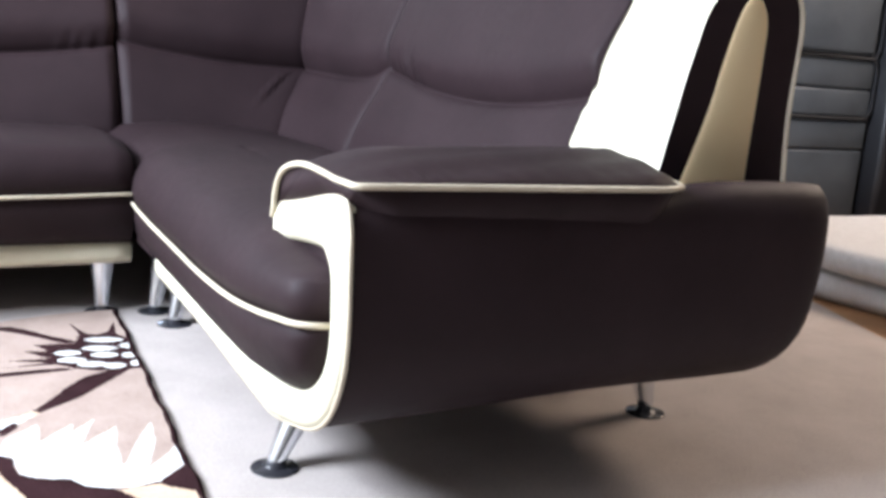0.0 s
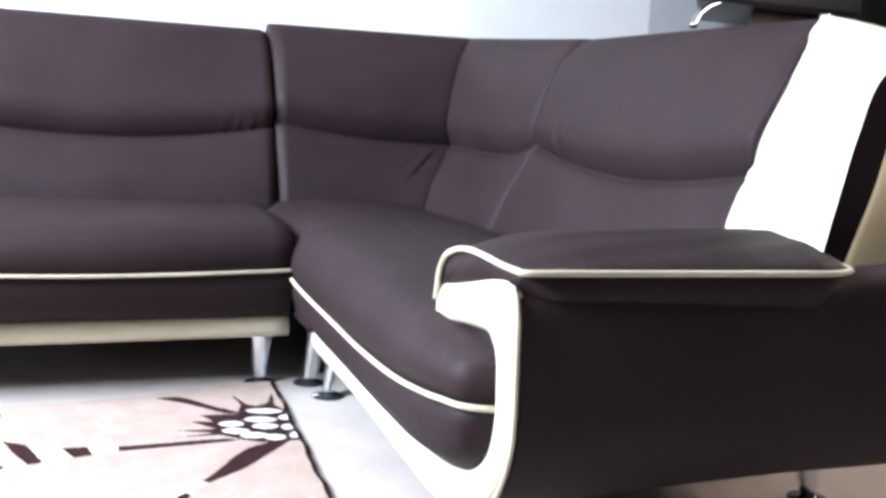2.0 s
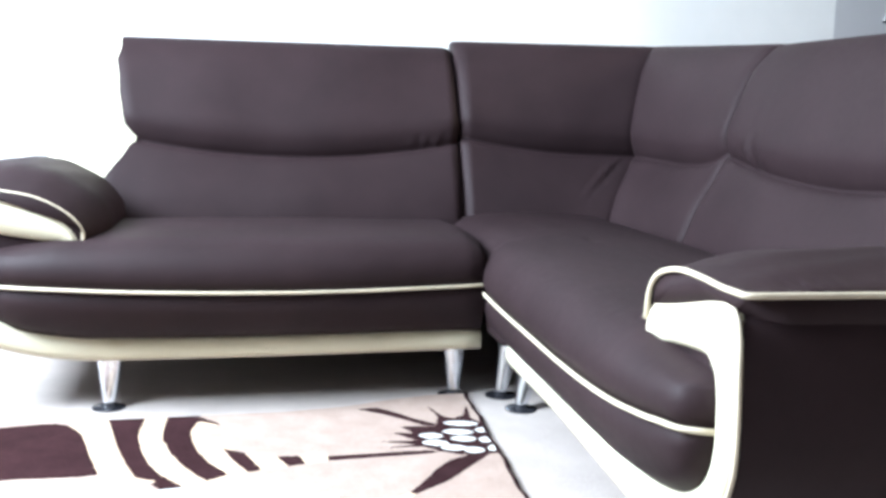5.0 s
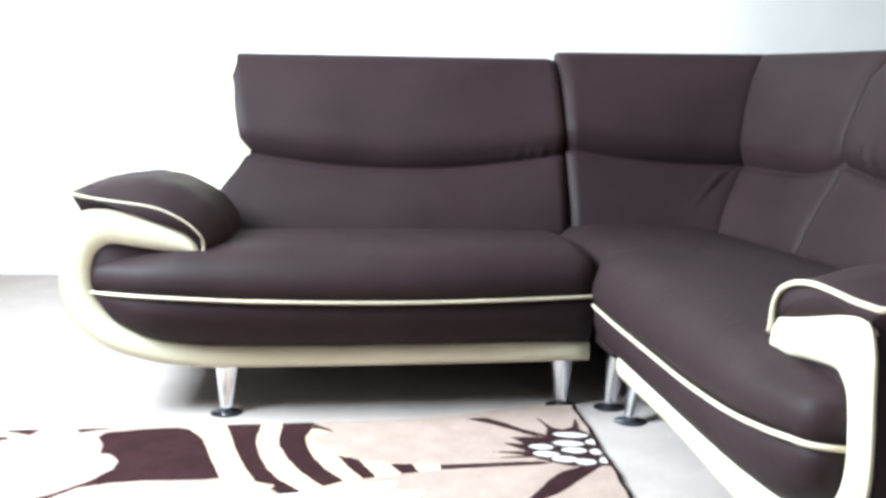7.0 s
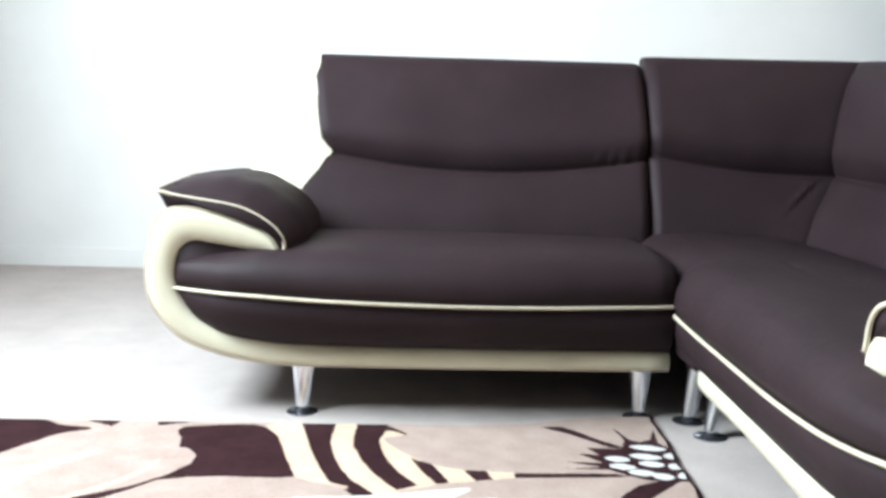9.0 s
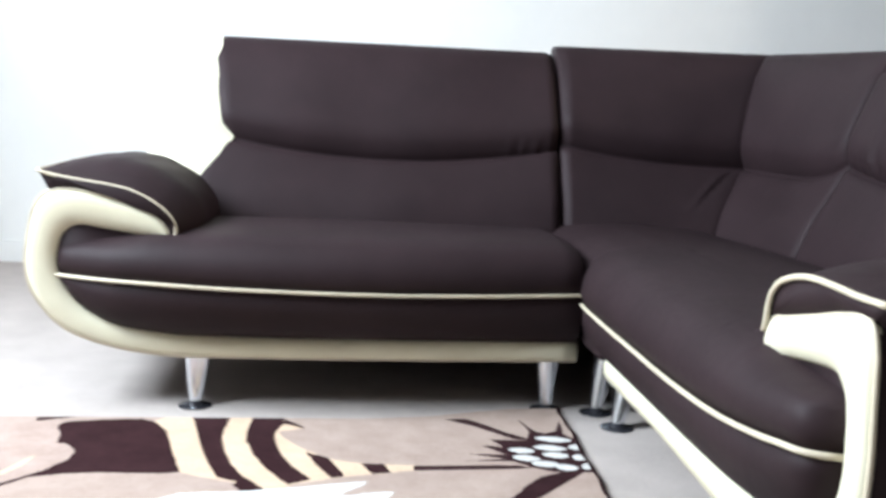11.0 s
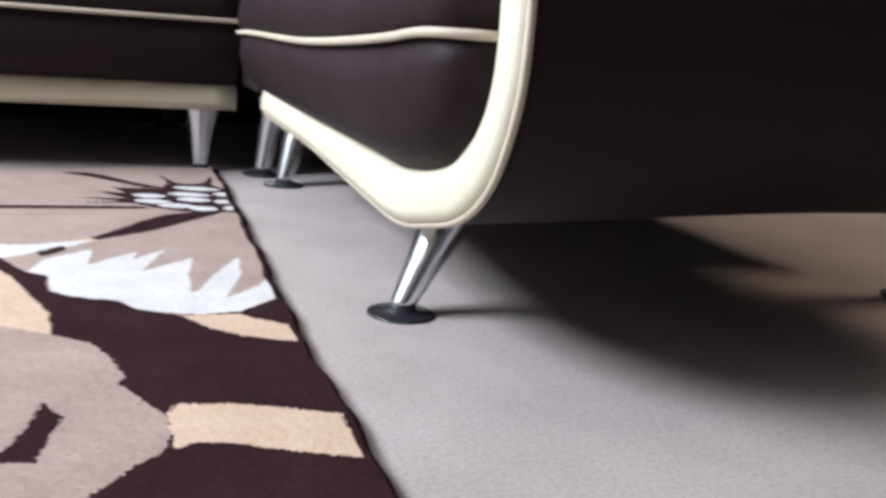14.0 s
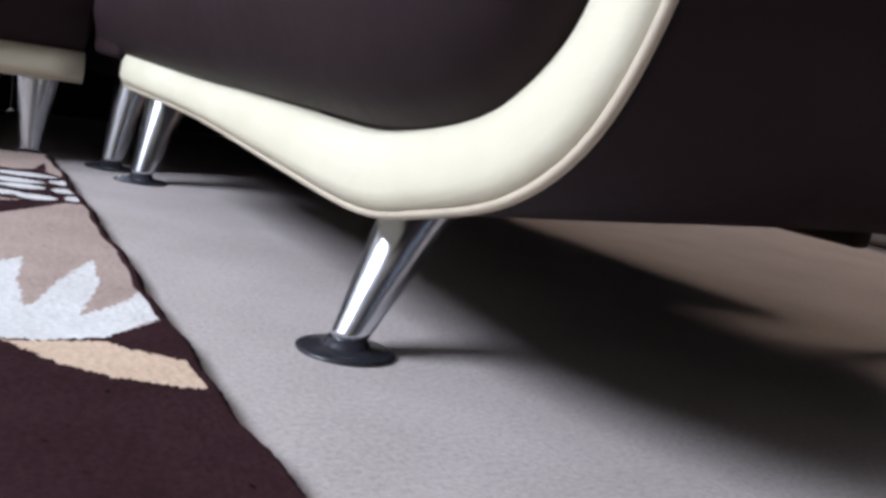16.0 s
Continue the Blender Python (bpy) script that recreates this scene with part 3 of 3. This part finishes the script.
FRONT_LOW = [(0.0, 0.184), (0.9, 0.184), (1.0, 0.194), (1.08, 0.212), (1.14, 0.25), (1.18, 0.30), (1.2, 0.33)]


def seat(P, v0, v1, first, bulge, piping_z, sofa):
    """Seat cushion from v0 to v1; its front and piping begin at first."""
    front, cushion, line = [], [], []
    for i in range(241):
        v = lerp(v0, v1, i / 240)
        be = interp(v, bulge)
        zp = interp(v, piping_z)
        zl = min(interp(v, FRONT_LOW if P.left else FRONT_LOW_R), zp - 0.004)
        if v >= first:
            front.append([P(v, 0.10, zl - 0.02), P(v, 0.012, zl - 0.006), P(v, be * 0.15 + 0.002, zl + 0.001), P(v, be * 0.55 - 0.006, lerp(zl, zp, 0.22)), P(v, be * 0.86 - 0.006, lerp(zl, zp, 0.6)), P(v, be, zp), P(v, 0.10, zp)])
            line.append(P(v, be - 0.005, zp))
        edge = math.sqrt(max(0, min(1, (v - v0) / 0.04, (v1 - v) / 0.02)))
        crown = 0.006 * math.sin(max(0, min(1, (v - v0) / (v1 - v0))) * math.pi)
        arm = max(0, min(1, (v - 0.98) / 0.1))
        zt = 0.432 + crown - 0.012 * arm - 0.022 * (1 - edge)
        ins = 0.014 * (1 - edge)
        prof = [(0.10, zp), (be + ins, zp + 0.002), (be - 0.008 + ins, zp + 0.028), (be - 0.004 + ins, zp + 0.058), (be + 0.018, lerp(zp, zt, 0.74)), (be + 0.055, lerp(zp, zt, 0.90)), (be + 0.105, zt - 0.004), (be + 0.14, zt - 0.001), (be + 0.17, zt + 0.001), (min(be + 0.20, 0.168), zt + 0.002), (0.18, zt + 0.003), (0.193, zt + 0.003), (0.203, zt + 0.003), (0.21, zt + 0.003), (0.216, zt + 0.003), (0.223, zt + 0.003), (0.231, zt + 0.002), (0.24, zt + 0.002), (0.27, zt + 0.002), (0.30, zt + 0.001), (0.33, zt), (0.4, zt - 0.004), (0.47, zt - 0.012), (0.515, zt - 0.030), (0.545, zt - 0.065), (0.60, zt - 0.08), (0.60, zp)]
        row = []
        for e, z in prof:
            dent = 0
            if z > 0.4 and not P.left:
                dent = 0.006 * math.exp(-((e - 0.217 + 0.05 * (v - 0.1)) / 0.010) ** 2) * (math.exp(-((v - 0.085) / 0.035) ** 2) + 0.35 * math.exp(-((v - 0.21) / 0.09) ** 2))
                dent += 0.007 * math.exp(-((v - 0.93 - 0.25 * (e - 0.10)) / 0.009) ** 2) * math.exp(-((e - 0.10) / 0.045) ** 2)
            row.append(P(v, e, z - dent))
        cushion.append(row)
    part("seat_front", *grid(front, True, True), BROWN, sofa, "dark brown leather seat front")
    top = part("seat_cushion", *grid(cushion, True, True), BROWN, sofa, "wide brown leather seat cushion")
    part("seat_piping", *tube(line, 0.0047, 8), PIPE, top, "cream piping")


def back_profile(zs):
    """Front of a backrest from the seat to the top and down behind: (e, z) rows."""
    low = [(0.525, 0.37), (0.538, 0.42), (0.553, 0.47), (0.563, lerp(0.47, zs, 0.15)), (0.574, lerp(0.47, zs, 0.3)), (0.588, lerp(0.47, zs, 0.45)), (0.602, lerp(0.47, zs, 0.6)), (0.615, lerp(0.47, zs, 0.74)), (0.627, lerp(0.47, zs, 0.88)), (0.638, zs - 0.006), (0.648, zs - 0.001)]
    up = [(0.655, zs + 0.001), (0.648, zs + 0.009), (0.641, zs + 0.028), (0.635, zs + 0.052), (0.633, zs + 0.078), (0.644, lerp(zs, 0.955, 0.32)), (0.685, lerp(zs, 0.955, 0.55)), (0.728, lerp(zs, 0.955, 0.78)), (0.775, 0.93), (0.80, 0.950), (0.83, 0.958), (0.865, 0.948), (0.885, 0.91), (0.895, 0.80), (0.90, 0.60), (0.90, 0.40), (0.86, 0.33)]
    return low + up


# the back stands more upright towards the corner: set-back by height, above and below the seam
UPRIGHT = [(0.37, 0.0), (0.70, 0.0), (0.80, -0.016), (0.955, -0.044)]
SEAT_BACK = [(0.37, 0.012), (0.47, 0.020), (0.60, 0.026), (0.70, 0.012), (0.80, 0.0), (0.955, 0.0)]

# flatter where the corner panel meets the long back
JOINT = [(0.37, 0.0), (0.66, 0.004), (0.72, 0.018), (0.80, 0.012), (0.88, 0.0), (0.955, -0.008)]
# seam height from the mitre outwards
SEAM_WEST = [(0.0, 0.602), (0.35, 0.600), (0.7, 0.604), (0.9, 0.624), (1.0, 0.650)]
SEAM_FRONT = [(0.0, 0.602), (0.25, 0.604), (0.5, 0.610), (0.8, 0.630), (1.0, 0.652)]


def end_flare(z, flare_top):
    return flare_top * (z - 0.645) / 0.3 - (0.045 if flare_top < 0.03 else 0) * max(0, (z - 0.79) / 0.165) ** 2


def backrest(P, name, va, vb, sag, sofa, lift=0.0, end=False, seed=0, tuck=0.022, flare_low=0.045, creases=None, flare_top=0.05, fillet=0.0, lift_mitre=None, upright=(0, 0), seat_back=(0, 0), tucks=0.0, tuck_end=None, seam=None, joint=(0, 0)):
    """A padded back between va and vb (vb nearer the arm); end: its outer edge is slanted."""
    lift_a = lift if lift_mitre is None else lift_mitre
    rng = random.Random(seed)
    n = 140 if creases or tucks else 48
    front = 23
    rows = []
    phase = rng.random() * 6
    width = abs((vb(0.65) if callable(vb) else vb) - (va(0.65) if callable(va) else va))
    for i in range(n + 1):
        s = i / n
        zs = interp(s, seam) if seam else 0.645 - sag * math.sin(math.pi * s) ** 0.9
        pts = back_profile(zs)
        d = min(s, 1 - s) * width
        sink = tuck_end if tuck_end and s > 0.5 else tuck
        pinch = max(0, 1 - d / 0.035) ** 2
        row = []
        for k, (e, z) in enumerate(pts):
            e += lerp(*upright, s) * interp(z, UPRIGHT) + lerp(*seat_back, s) * interp(z, SEAT_BACK) + lerp(*joint, s) * interp(z, JOINT)
            e -= fillet * (1 - s) ** 1.25 if k < front else 0
            v = lerp(va(e) if callable(va) else va, vb(e) if callable(vb) else vb, s)
            if end:
                flare = end_flare(z, flare_top) if z > 0.645 else flare_low * math.sin(min(1, (0.645 - z) / 0.15) * math.pi / 2)
                v += flare * s ** 3
            wave = 0.002 * width * math.sin(15 * s * width + 5 * z + phase) * (1 if k < front - 3 else 0)
            d_a = s * width
            up, down = z - zs, zs - z
            fold = 0
            if creases and 0 < up < 0.2:
                deep, at, spread, count, tall = creases
                near = math.exp(-((up - 0.45 * tall) / (0.5 * tall)) ** 2) * math.exp(-((d_a - at) / spread) ** 2)
                fold = -deep * near * (max(0, math.sin(count * (d_a + 0.4 * up) + seed)) ** 2 + 0.3 * math.sin(0.63 * count * (d_a + 0.2 * up)))
            if tucks and down > 0:
                line = d_a - 0.025 - 0.85 * down
                fold += tucks * math.exp(-((down - 0.055) / 0.045) ** 2) * (math.exp(-(line / 0.010) ** 2) - 0.7 * math.exp(-((line - 0.024) / 0.012) ** 2) + 0.6 * math.exp(-((line - 0.045) / 0.010) ** 2))
            row.append(P(v, e + (pinch * sink * (0.4 if end and s > 0.5 else 1) if k < front else 0) + wave + fold, z + (lerp(lift_a, lift, s) * (z - 0.4) / 0.55 if z > 0.4 else 0) - (0.3 * tuck * pinch if k > 13 else 0)))
        rows.append(row)
    return part(name, *grid(rows, True, True), BROWN, sofa, "high brown leather backrest with a curved seam")


def back_end(P, flare_low, flare_top, sofa):
    """Cream gusset between the backrest's front and its end face, and the two-tone end face."""
    face = [(0.905, 0.50), (0.893, 0.638), (0.897, 0.78), (0.882, 0.842), (0.835, 0.878), (0.765, 0.868), (0.694, 0.821), (0.66, 0.724), (0.637, 0.63), (0.615, 0.53), (0.61, 0.50)]
    inner = [(0.895, 0.50), (0.897, 0.638), (0.895, 0.80), (0.885, 0.91), (0.83, 0.957), (0.775, 0.93), (0.72, 0.85), (0.656, 0.72), (0.645, 0.648), (0.629, 0.624), (0.602, 0.575), (0.567, 0.50)]
    a, b = resample(spline([(*p, 0) for p in face], 5), 48), resample(spline([(*p, 0) for p in inner], 5), 48)
    VE = 1.112
    rows = []
    for t in (0, 0.08, 0.25, 0.5, 0.75, 1.0):
        row = []
        for (e, z, _), (f, y, _) in zip(a, b):
            v_in = 0.858 + (end_flare(y, flare_top) if y > 0.645 else flare_low * math.sin(min(1, (0.645 - y) / 0.15) * math.pi / 2))
            puff = 0.018 * math.sin(math.pi * t)
            row.append(P(lerp(VE, v_in, t) + (0.004 if t == 0.08 else 0), lerp(e, f + (0.004 if f < 0.8 else -0.01), t) - (puff if e < 0.8 else -puff * 0.5), lerp(z, y, t) + (0.4 * puff if z > 0.8 else 0)))
        rows.append(row)
    part("back_gusset", *grid(rows), CREAM, sofa, "cream leather side of the backrest")
    rim = resample(spline([(*p, 0) for p in face], 5), 48)
    verts = [P(VE + 0.002, e, z) for e, z, _ in rim] + [P(VE - 0.03, e, z) for e, z, _ in rim]
    m = len(rim)
    faces = [tuple(range(m))] + [(i, (i + 1) % m, m + (i + 1) % m, m + i) for i in range(m)]
    end = part("back_end_face", verts, faces, BROWN, sofa, "brown leather end of the backrest", smooth=False)
    lo = spline([(0.655, 0.50), (0.672, 0.545), (0.706, 0.641), (0.728, 0.729), (0.752, 0.806), (0.770, 0.834)], 5)
    hi = spline([(0.812, 0.50), (0.813, 0.555), (0.816, 0.641), (0.819, 0.735), (0.817, 0.80), (0.797, 0.834)], 5)
    rows = [[P(VE + 0.0025 + 0.005 * math.sin(math.pi * t) ** 0.4, lerp(a0, b0, t), lerp(a1, b1, t)) for t in (0, 0.04, 0.12, 0.3, 0.5, 0.7, 0.88, 0.96, 1)] for (a0, a1), (b0, b1) in zip(lo, hi)]
    part("end_inset", *grid(rows), BEIGE, end, "beige leather inset")
    path = [P(VE + 0.004, e + (0.004 if e > 0.83 else 0), z) for e, z, _ in rim[:26]]
    part("end_piping", *tube(path, 0.0045, 6), PIPE, end, "cream piping")


def leg(foot, top, sofa, off=(0, 0)):
    fx, fy = foot
    tx, ty, tz = top
    rings, sides = [], 20
    for t in (0.0, 0.06, 0.3, 0.6, 0.9, 1.0):
        r = lerp(0.0155, 0.0365, t)
        c = (lerp(fx + off[0], tx, t), lerp(fy + off[1], ty, t), lerp(0.010, tz, t))
        rings.append([(c[0] + r * math.cos(a), c[1] + r * math.sin(a), c[2]) for a in (2 * math.pi * k / sides for k in range(sides))])
    ob = part("leg", *grid(rings, True, True), CHROME, sofa, "tapered chrome leg")
    rings = []
    for r, z in ((0.0400, 0.0), (0.0410, 0.0012), (0.0405, 0.0026), (0.038, 0.0036), (0.022, 0.0050), (0.019, 0.0075), (0.0165, 0.012)):
        rings.append([(fx + r * math.cos(a), fy + r * math.sin(a), z) for a in (2 * math.pi * k / 28 for k in range(28))])
    part("foot_plate", *grid(rings, True, True), RUBBER, ob, "glossy dark round foot plate")
    rings = []
    for r, z in ((0.0180, 0.0050), (0.0186, 0.0075), (0.0172, 0.0105), (0.0140, 0.0125)):
        rings.append([(fx + off[0] + r * math.cos(a), fy + off[1] + r * math.sin(a), z) for a in (2 * math.pi * k / 24 for k in range(24))])
    part("collar", *grid(rings, True, True), CHROME, ob, "small chrome collar")


def straight_section():
    P = LEFT
    sofa = empty("sofa_section", (-0.6, 0.4, 0.0), "dark brown leather sofa section with cream trim on chrome legs", "sofa", "corner sofa")
    front_trim(P, TRIM_L, sofa)
    arm_body(P, TRIM_L, sofa)
    arm_cushion(P, PIPING_L, TRIM_L, 0.02, 0.54, 0.062, sofa)
    seat(P, -0.062, 1.2, -0.07, SEAT_BULGE_L, [(-0.07, 0.312), (0.4, 0.309), (0.8, 0.314), (1.0, 0.320), (1.2, 0.322)], sofa)
    backrest(P, "backrest", -0.135, 0.886, 0.052, sofa, 0.0, True, 3, 0.022, 0.085, (0.006, 0.105, 0.055, 140, 0.05), 0.055)
    back_end(P, 0.085, 0.055, sofa)
    part("frame", *soft_box(-1.0, 0.058, 0.02, 0.80, 0.142, 0.36, 0.02, 3), BROWN, sofa, "brown covered underframe")
    # added at the rear to darken the floor beneath the section
    part("light_block_panel", *soft_box(-1.1, 0.058, 0.80, 0.86, 0.003, 0.40, 0.009, 3), BROWN, sofa, "low brown back panel")
    for x, y in ((0.0, 0.0), (-0.877, -0.008)):
        leg((x, y), (x + 0.006, y + 0.028, 0.142), sofa)
    for x in (0.0, -0.877):
        leg((x, 0.74), (x, 0.71, 0.142), sofa)


def corner_section():
    P = RIGHT
    sofa = empty("corner_sofa_section", (0.5, -0.4, 0.0), "dark brown leather corner sofa section with cream trim", "sofa", "corner sofa")
    front_trim(P, TRIM_R, sofa)
    arm_body(P, TRIM_R, sofa)
    arm_cushion(P, PIPING_R, TRIM_R, 0.025, 0.525, 0.026, sofa)
    seat(P, -0.68, 1.214, 0.006, SEAT_BULGE_R, [(0.0, 0.291), (0.25, 0.298), (0.7, 0.303), (0.86, 0.308), (1.0, 0.315), (1.1, 0.323), (1.16, 0.330), (1.214, 0.332)], sofa)
    part("corner_front", *soft_box(0.068, 0.2, -0.236, -0.07, 0.185, 0.30, 0.012, 3), BROWN, sofa)
    backrest(P, "backrest", -0.118, 0.874, 0.05, sofa, -0.006, True, 5, 0.010, 0.022, (0.011, 0.15, 0.06, 92, 0.085), 0.018, seat_back=(1, 0), joint=(1, 0))
    backrest(P, "corner_backrest", lambda e: -0.046 - e, -0.118, 0.038, sofa, -0.004, False, 7, 0.003, fillet=0.046, tuck_end=0.009, lift_mitre=0.022, upright=(1, 0), seat_back=(1, 1), seam=SEAM_WEST, joint=(0, 1))
    # facing the front, beside the straight section

    class Facing:
        left = True

        def __call__(self, v, e, z):
            return (-v, -0.03 + e, z)

    backrest(Facing(), "corner_backrest", lambda e: -0.102 - e, -0.142, 0.038, sofa, 0.022, False, 9, 0.003, fillet=0.046, upright=(1, 0), seat_back=(1, 0), tucks=0.009, tuck_end=0.020, seam=SEAM_FRONT)
    back_end(P, 0.022, 0.018, sofa)
    part("frame", *soft_box(0.12, 0.90, -0.95, 0.82, 0.145, 0.36, 0.02, 3), BROWN, sofa, "brown covered underframe")
    # two more added panels, blocking light from the back and the east
    part("light_block_panel", *soft_box(0.064, 0.90, 0.825, 0.885, 0.003, 0.40, 0.009, 3), BROWN, sofa, "low brown back panel")
    part("light_block_panel", *soft_box(0.952, 0.988, -0.84, 0.82, 0.102, 0.42, 0.009, 3), BROWN, sofa, "low brown back panel")
    leg((0.124, -0.028), (0.158, 0.004, 0.152), sofa)
    leg((0.146, -0.150), (0.19, -0.11, 0.15), sofa)
    leg((0.114, -1.017), (0.190, -0.985, 0.140), sofa, (0.001, 0.002))
    leg((0.925, -0.995), (0.882, -1.0, 0.160), sofa)
    leg((0.84, 0.74), (0.82, 0.72, 0.15), sofa)


straight_section()
corner_section()


# ---- things beyond the sofa ----
def folded_carpets():
    for k, (z0, z1, x0) in enumerate(((0.0, 0.094, 2.21), (0.1, 0.192, 2.18))):
        rows = []
        for i in range(41):
            t = i / 40
            y = lerp(0.10, -1.5, t)
            r = (z1 - z0) / 2
            xe = x0 + 0.012 * math.sin(7 * y + k * 2) + 0.006 * math.sin(23 * y + k)
            ring = [(3.74, y, z0)]
            for j in range(13):
                a = math.pi * (j / 12 - 0.5)
                puff = 1 + 0.06 * math.sin(11 * y + 3 * k)
                ring.append((xe + r - r * math.cos(a), y, max(z0, (z0 + z1) / 2 + r * math.sin(a) * puff)))
            ring += [(2.6, y, z1 + 0.004 * math.sin(9 * y)), (3.1, y, z1 + 0.006 * math.sin(6 * y + 2)), (3.74, y, z1)]
            rows.append(ring)
        tagged(part("folded_carpet", *grid(rows, True, True), FOLD), "thick folded pale grey carpet lying on the floor", "carpet", "folded carpets")


def slant(vf, y0):
    """Sofa and box stand askew to the wall."""
    return [(x + 0.72 * (y - y0), y, z) for x, y, z in vf[0]], vf[1]


def stacked_sofas():
    low = empty("stacked_sofa", (3.1, 0.8, 0.0), "grey leather sofa standing on its end in storage", "sofa", "stacked sofas")
    for z0, z1, r in ((0.05, 0.415, 0.012), (0.419, 0.545, 0.012), (0.560, 0.675, 0.012), (0.679, 0.802, 0.014), (0.817, 1.14, 0.03)):
        part("cushion_panel", *soft_box(2.62, 3.28, 0.45, 1.10, z0, z1, r, 3), GREY, low, "padded grey leather panel")
    for z0, z1 in ((0.5525, 0.8095), (0.8095, 1.148)):
        loop = [(2.60, 0.446, z0), (3.10, 0.444, z0), (3.22, 0.446, z0), (3.265, 0.448, z0 + 0.012), (3.288, 0.449, z0 + 0.05), (3.288, 0.449, (z0 + z1) / 2), (3.288, 0.449, z1 - 0.05), (3.265, 0.448, z1 - 0.012), (3.22, 0.446, z1), (3.10, 0.444, z1), (2.60, 0.446, z1)]
        part("panel_piping", *tube(spline(loop, 4), 0.0085, 8), MATT, low, "black leather piping")
    part("base_frame", *soft_box(3.30, 3.56, 0.36, 1.15, 0.0, 1.18, 0.03, 3), BLACK, low, "black leather back")
    part("base_core", *box(2.66, 3.30, 0.47, 1.05, 0.0, 1.13), BLACK, low, smooth=False)
    up = empty("stacked_sofa", (2.9, 1.7, 1.28), "black leather sofa with chrome feet stacked on top", "sofa", "stacked sofas")
    part("body", *slant(soft_box(2.115, 3.05, 1.3, 2.1, 1.281, 1.75, 0.025, 4), 1.3), BLACK, up)
    for x, lean_x in ((2.285, -0.15), (2.885, 0.03)):
        rows = []
        for t, r, dx, dz in ((0, 0.034, 0, 0.005), (0.2, 0.032, 0.22, -0.008), (0.45, 0.026, 0.55, -0.032), (0.7, 0.021, 0.80, -0.066), (0.92, 0.018, 0.97, -0.105), (1.0, 0.019, 1.0, -0.116)):
            rows.append([(x + lean_x * dx + r * math.cos(a), 1.345 - 0.02 * t + 0.7 * r * math.sin(a), 1.283 + dz) for a in (2 * math.pi * k / 14 for k in range(14))])
        foot = part("leg", *grid(rows, True, True), CHROME, up, "curved chrome leg")
        cx, cz = x + lean_x, 1.283 - 0.116
        rings = [[(cx + r * math.cos(a), 1.325 + 0.7 * r * math.sin(a), z) for a in (2 * math.pi * k / 14 for k in range(14))] for r, z in ((0.019, cz), (0.020, cz - 0.008), (0.016, cz - 0.012))]
        part("foot_cap", *grid(rings, True, True), RUBBER, foot, "black rubber cap")
    tagged(part("storage_box", *slant(soft_box(2.54, 3.3, 1.45, 2.0, 0.0, 1.279, 0.006, 2), 1.45), WOODM), "tall brown cardboard storage box under the sofa", "box")
    tagged(part("cardboard_box", *soft_box(3.36, 3.70, -0.10, 0.08, 0.207, 0.33, 0.006, 2), CARD), "small beige cardboard box on the folded carpet", "box")


folded_carpets()
stacked_sofas()
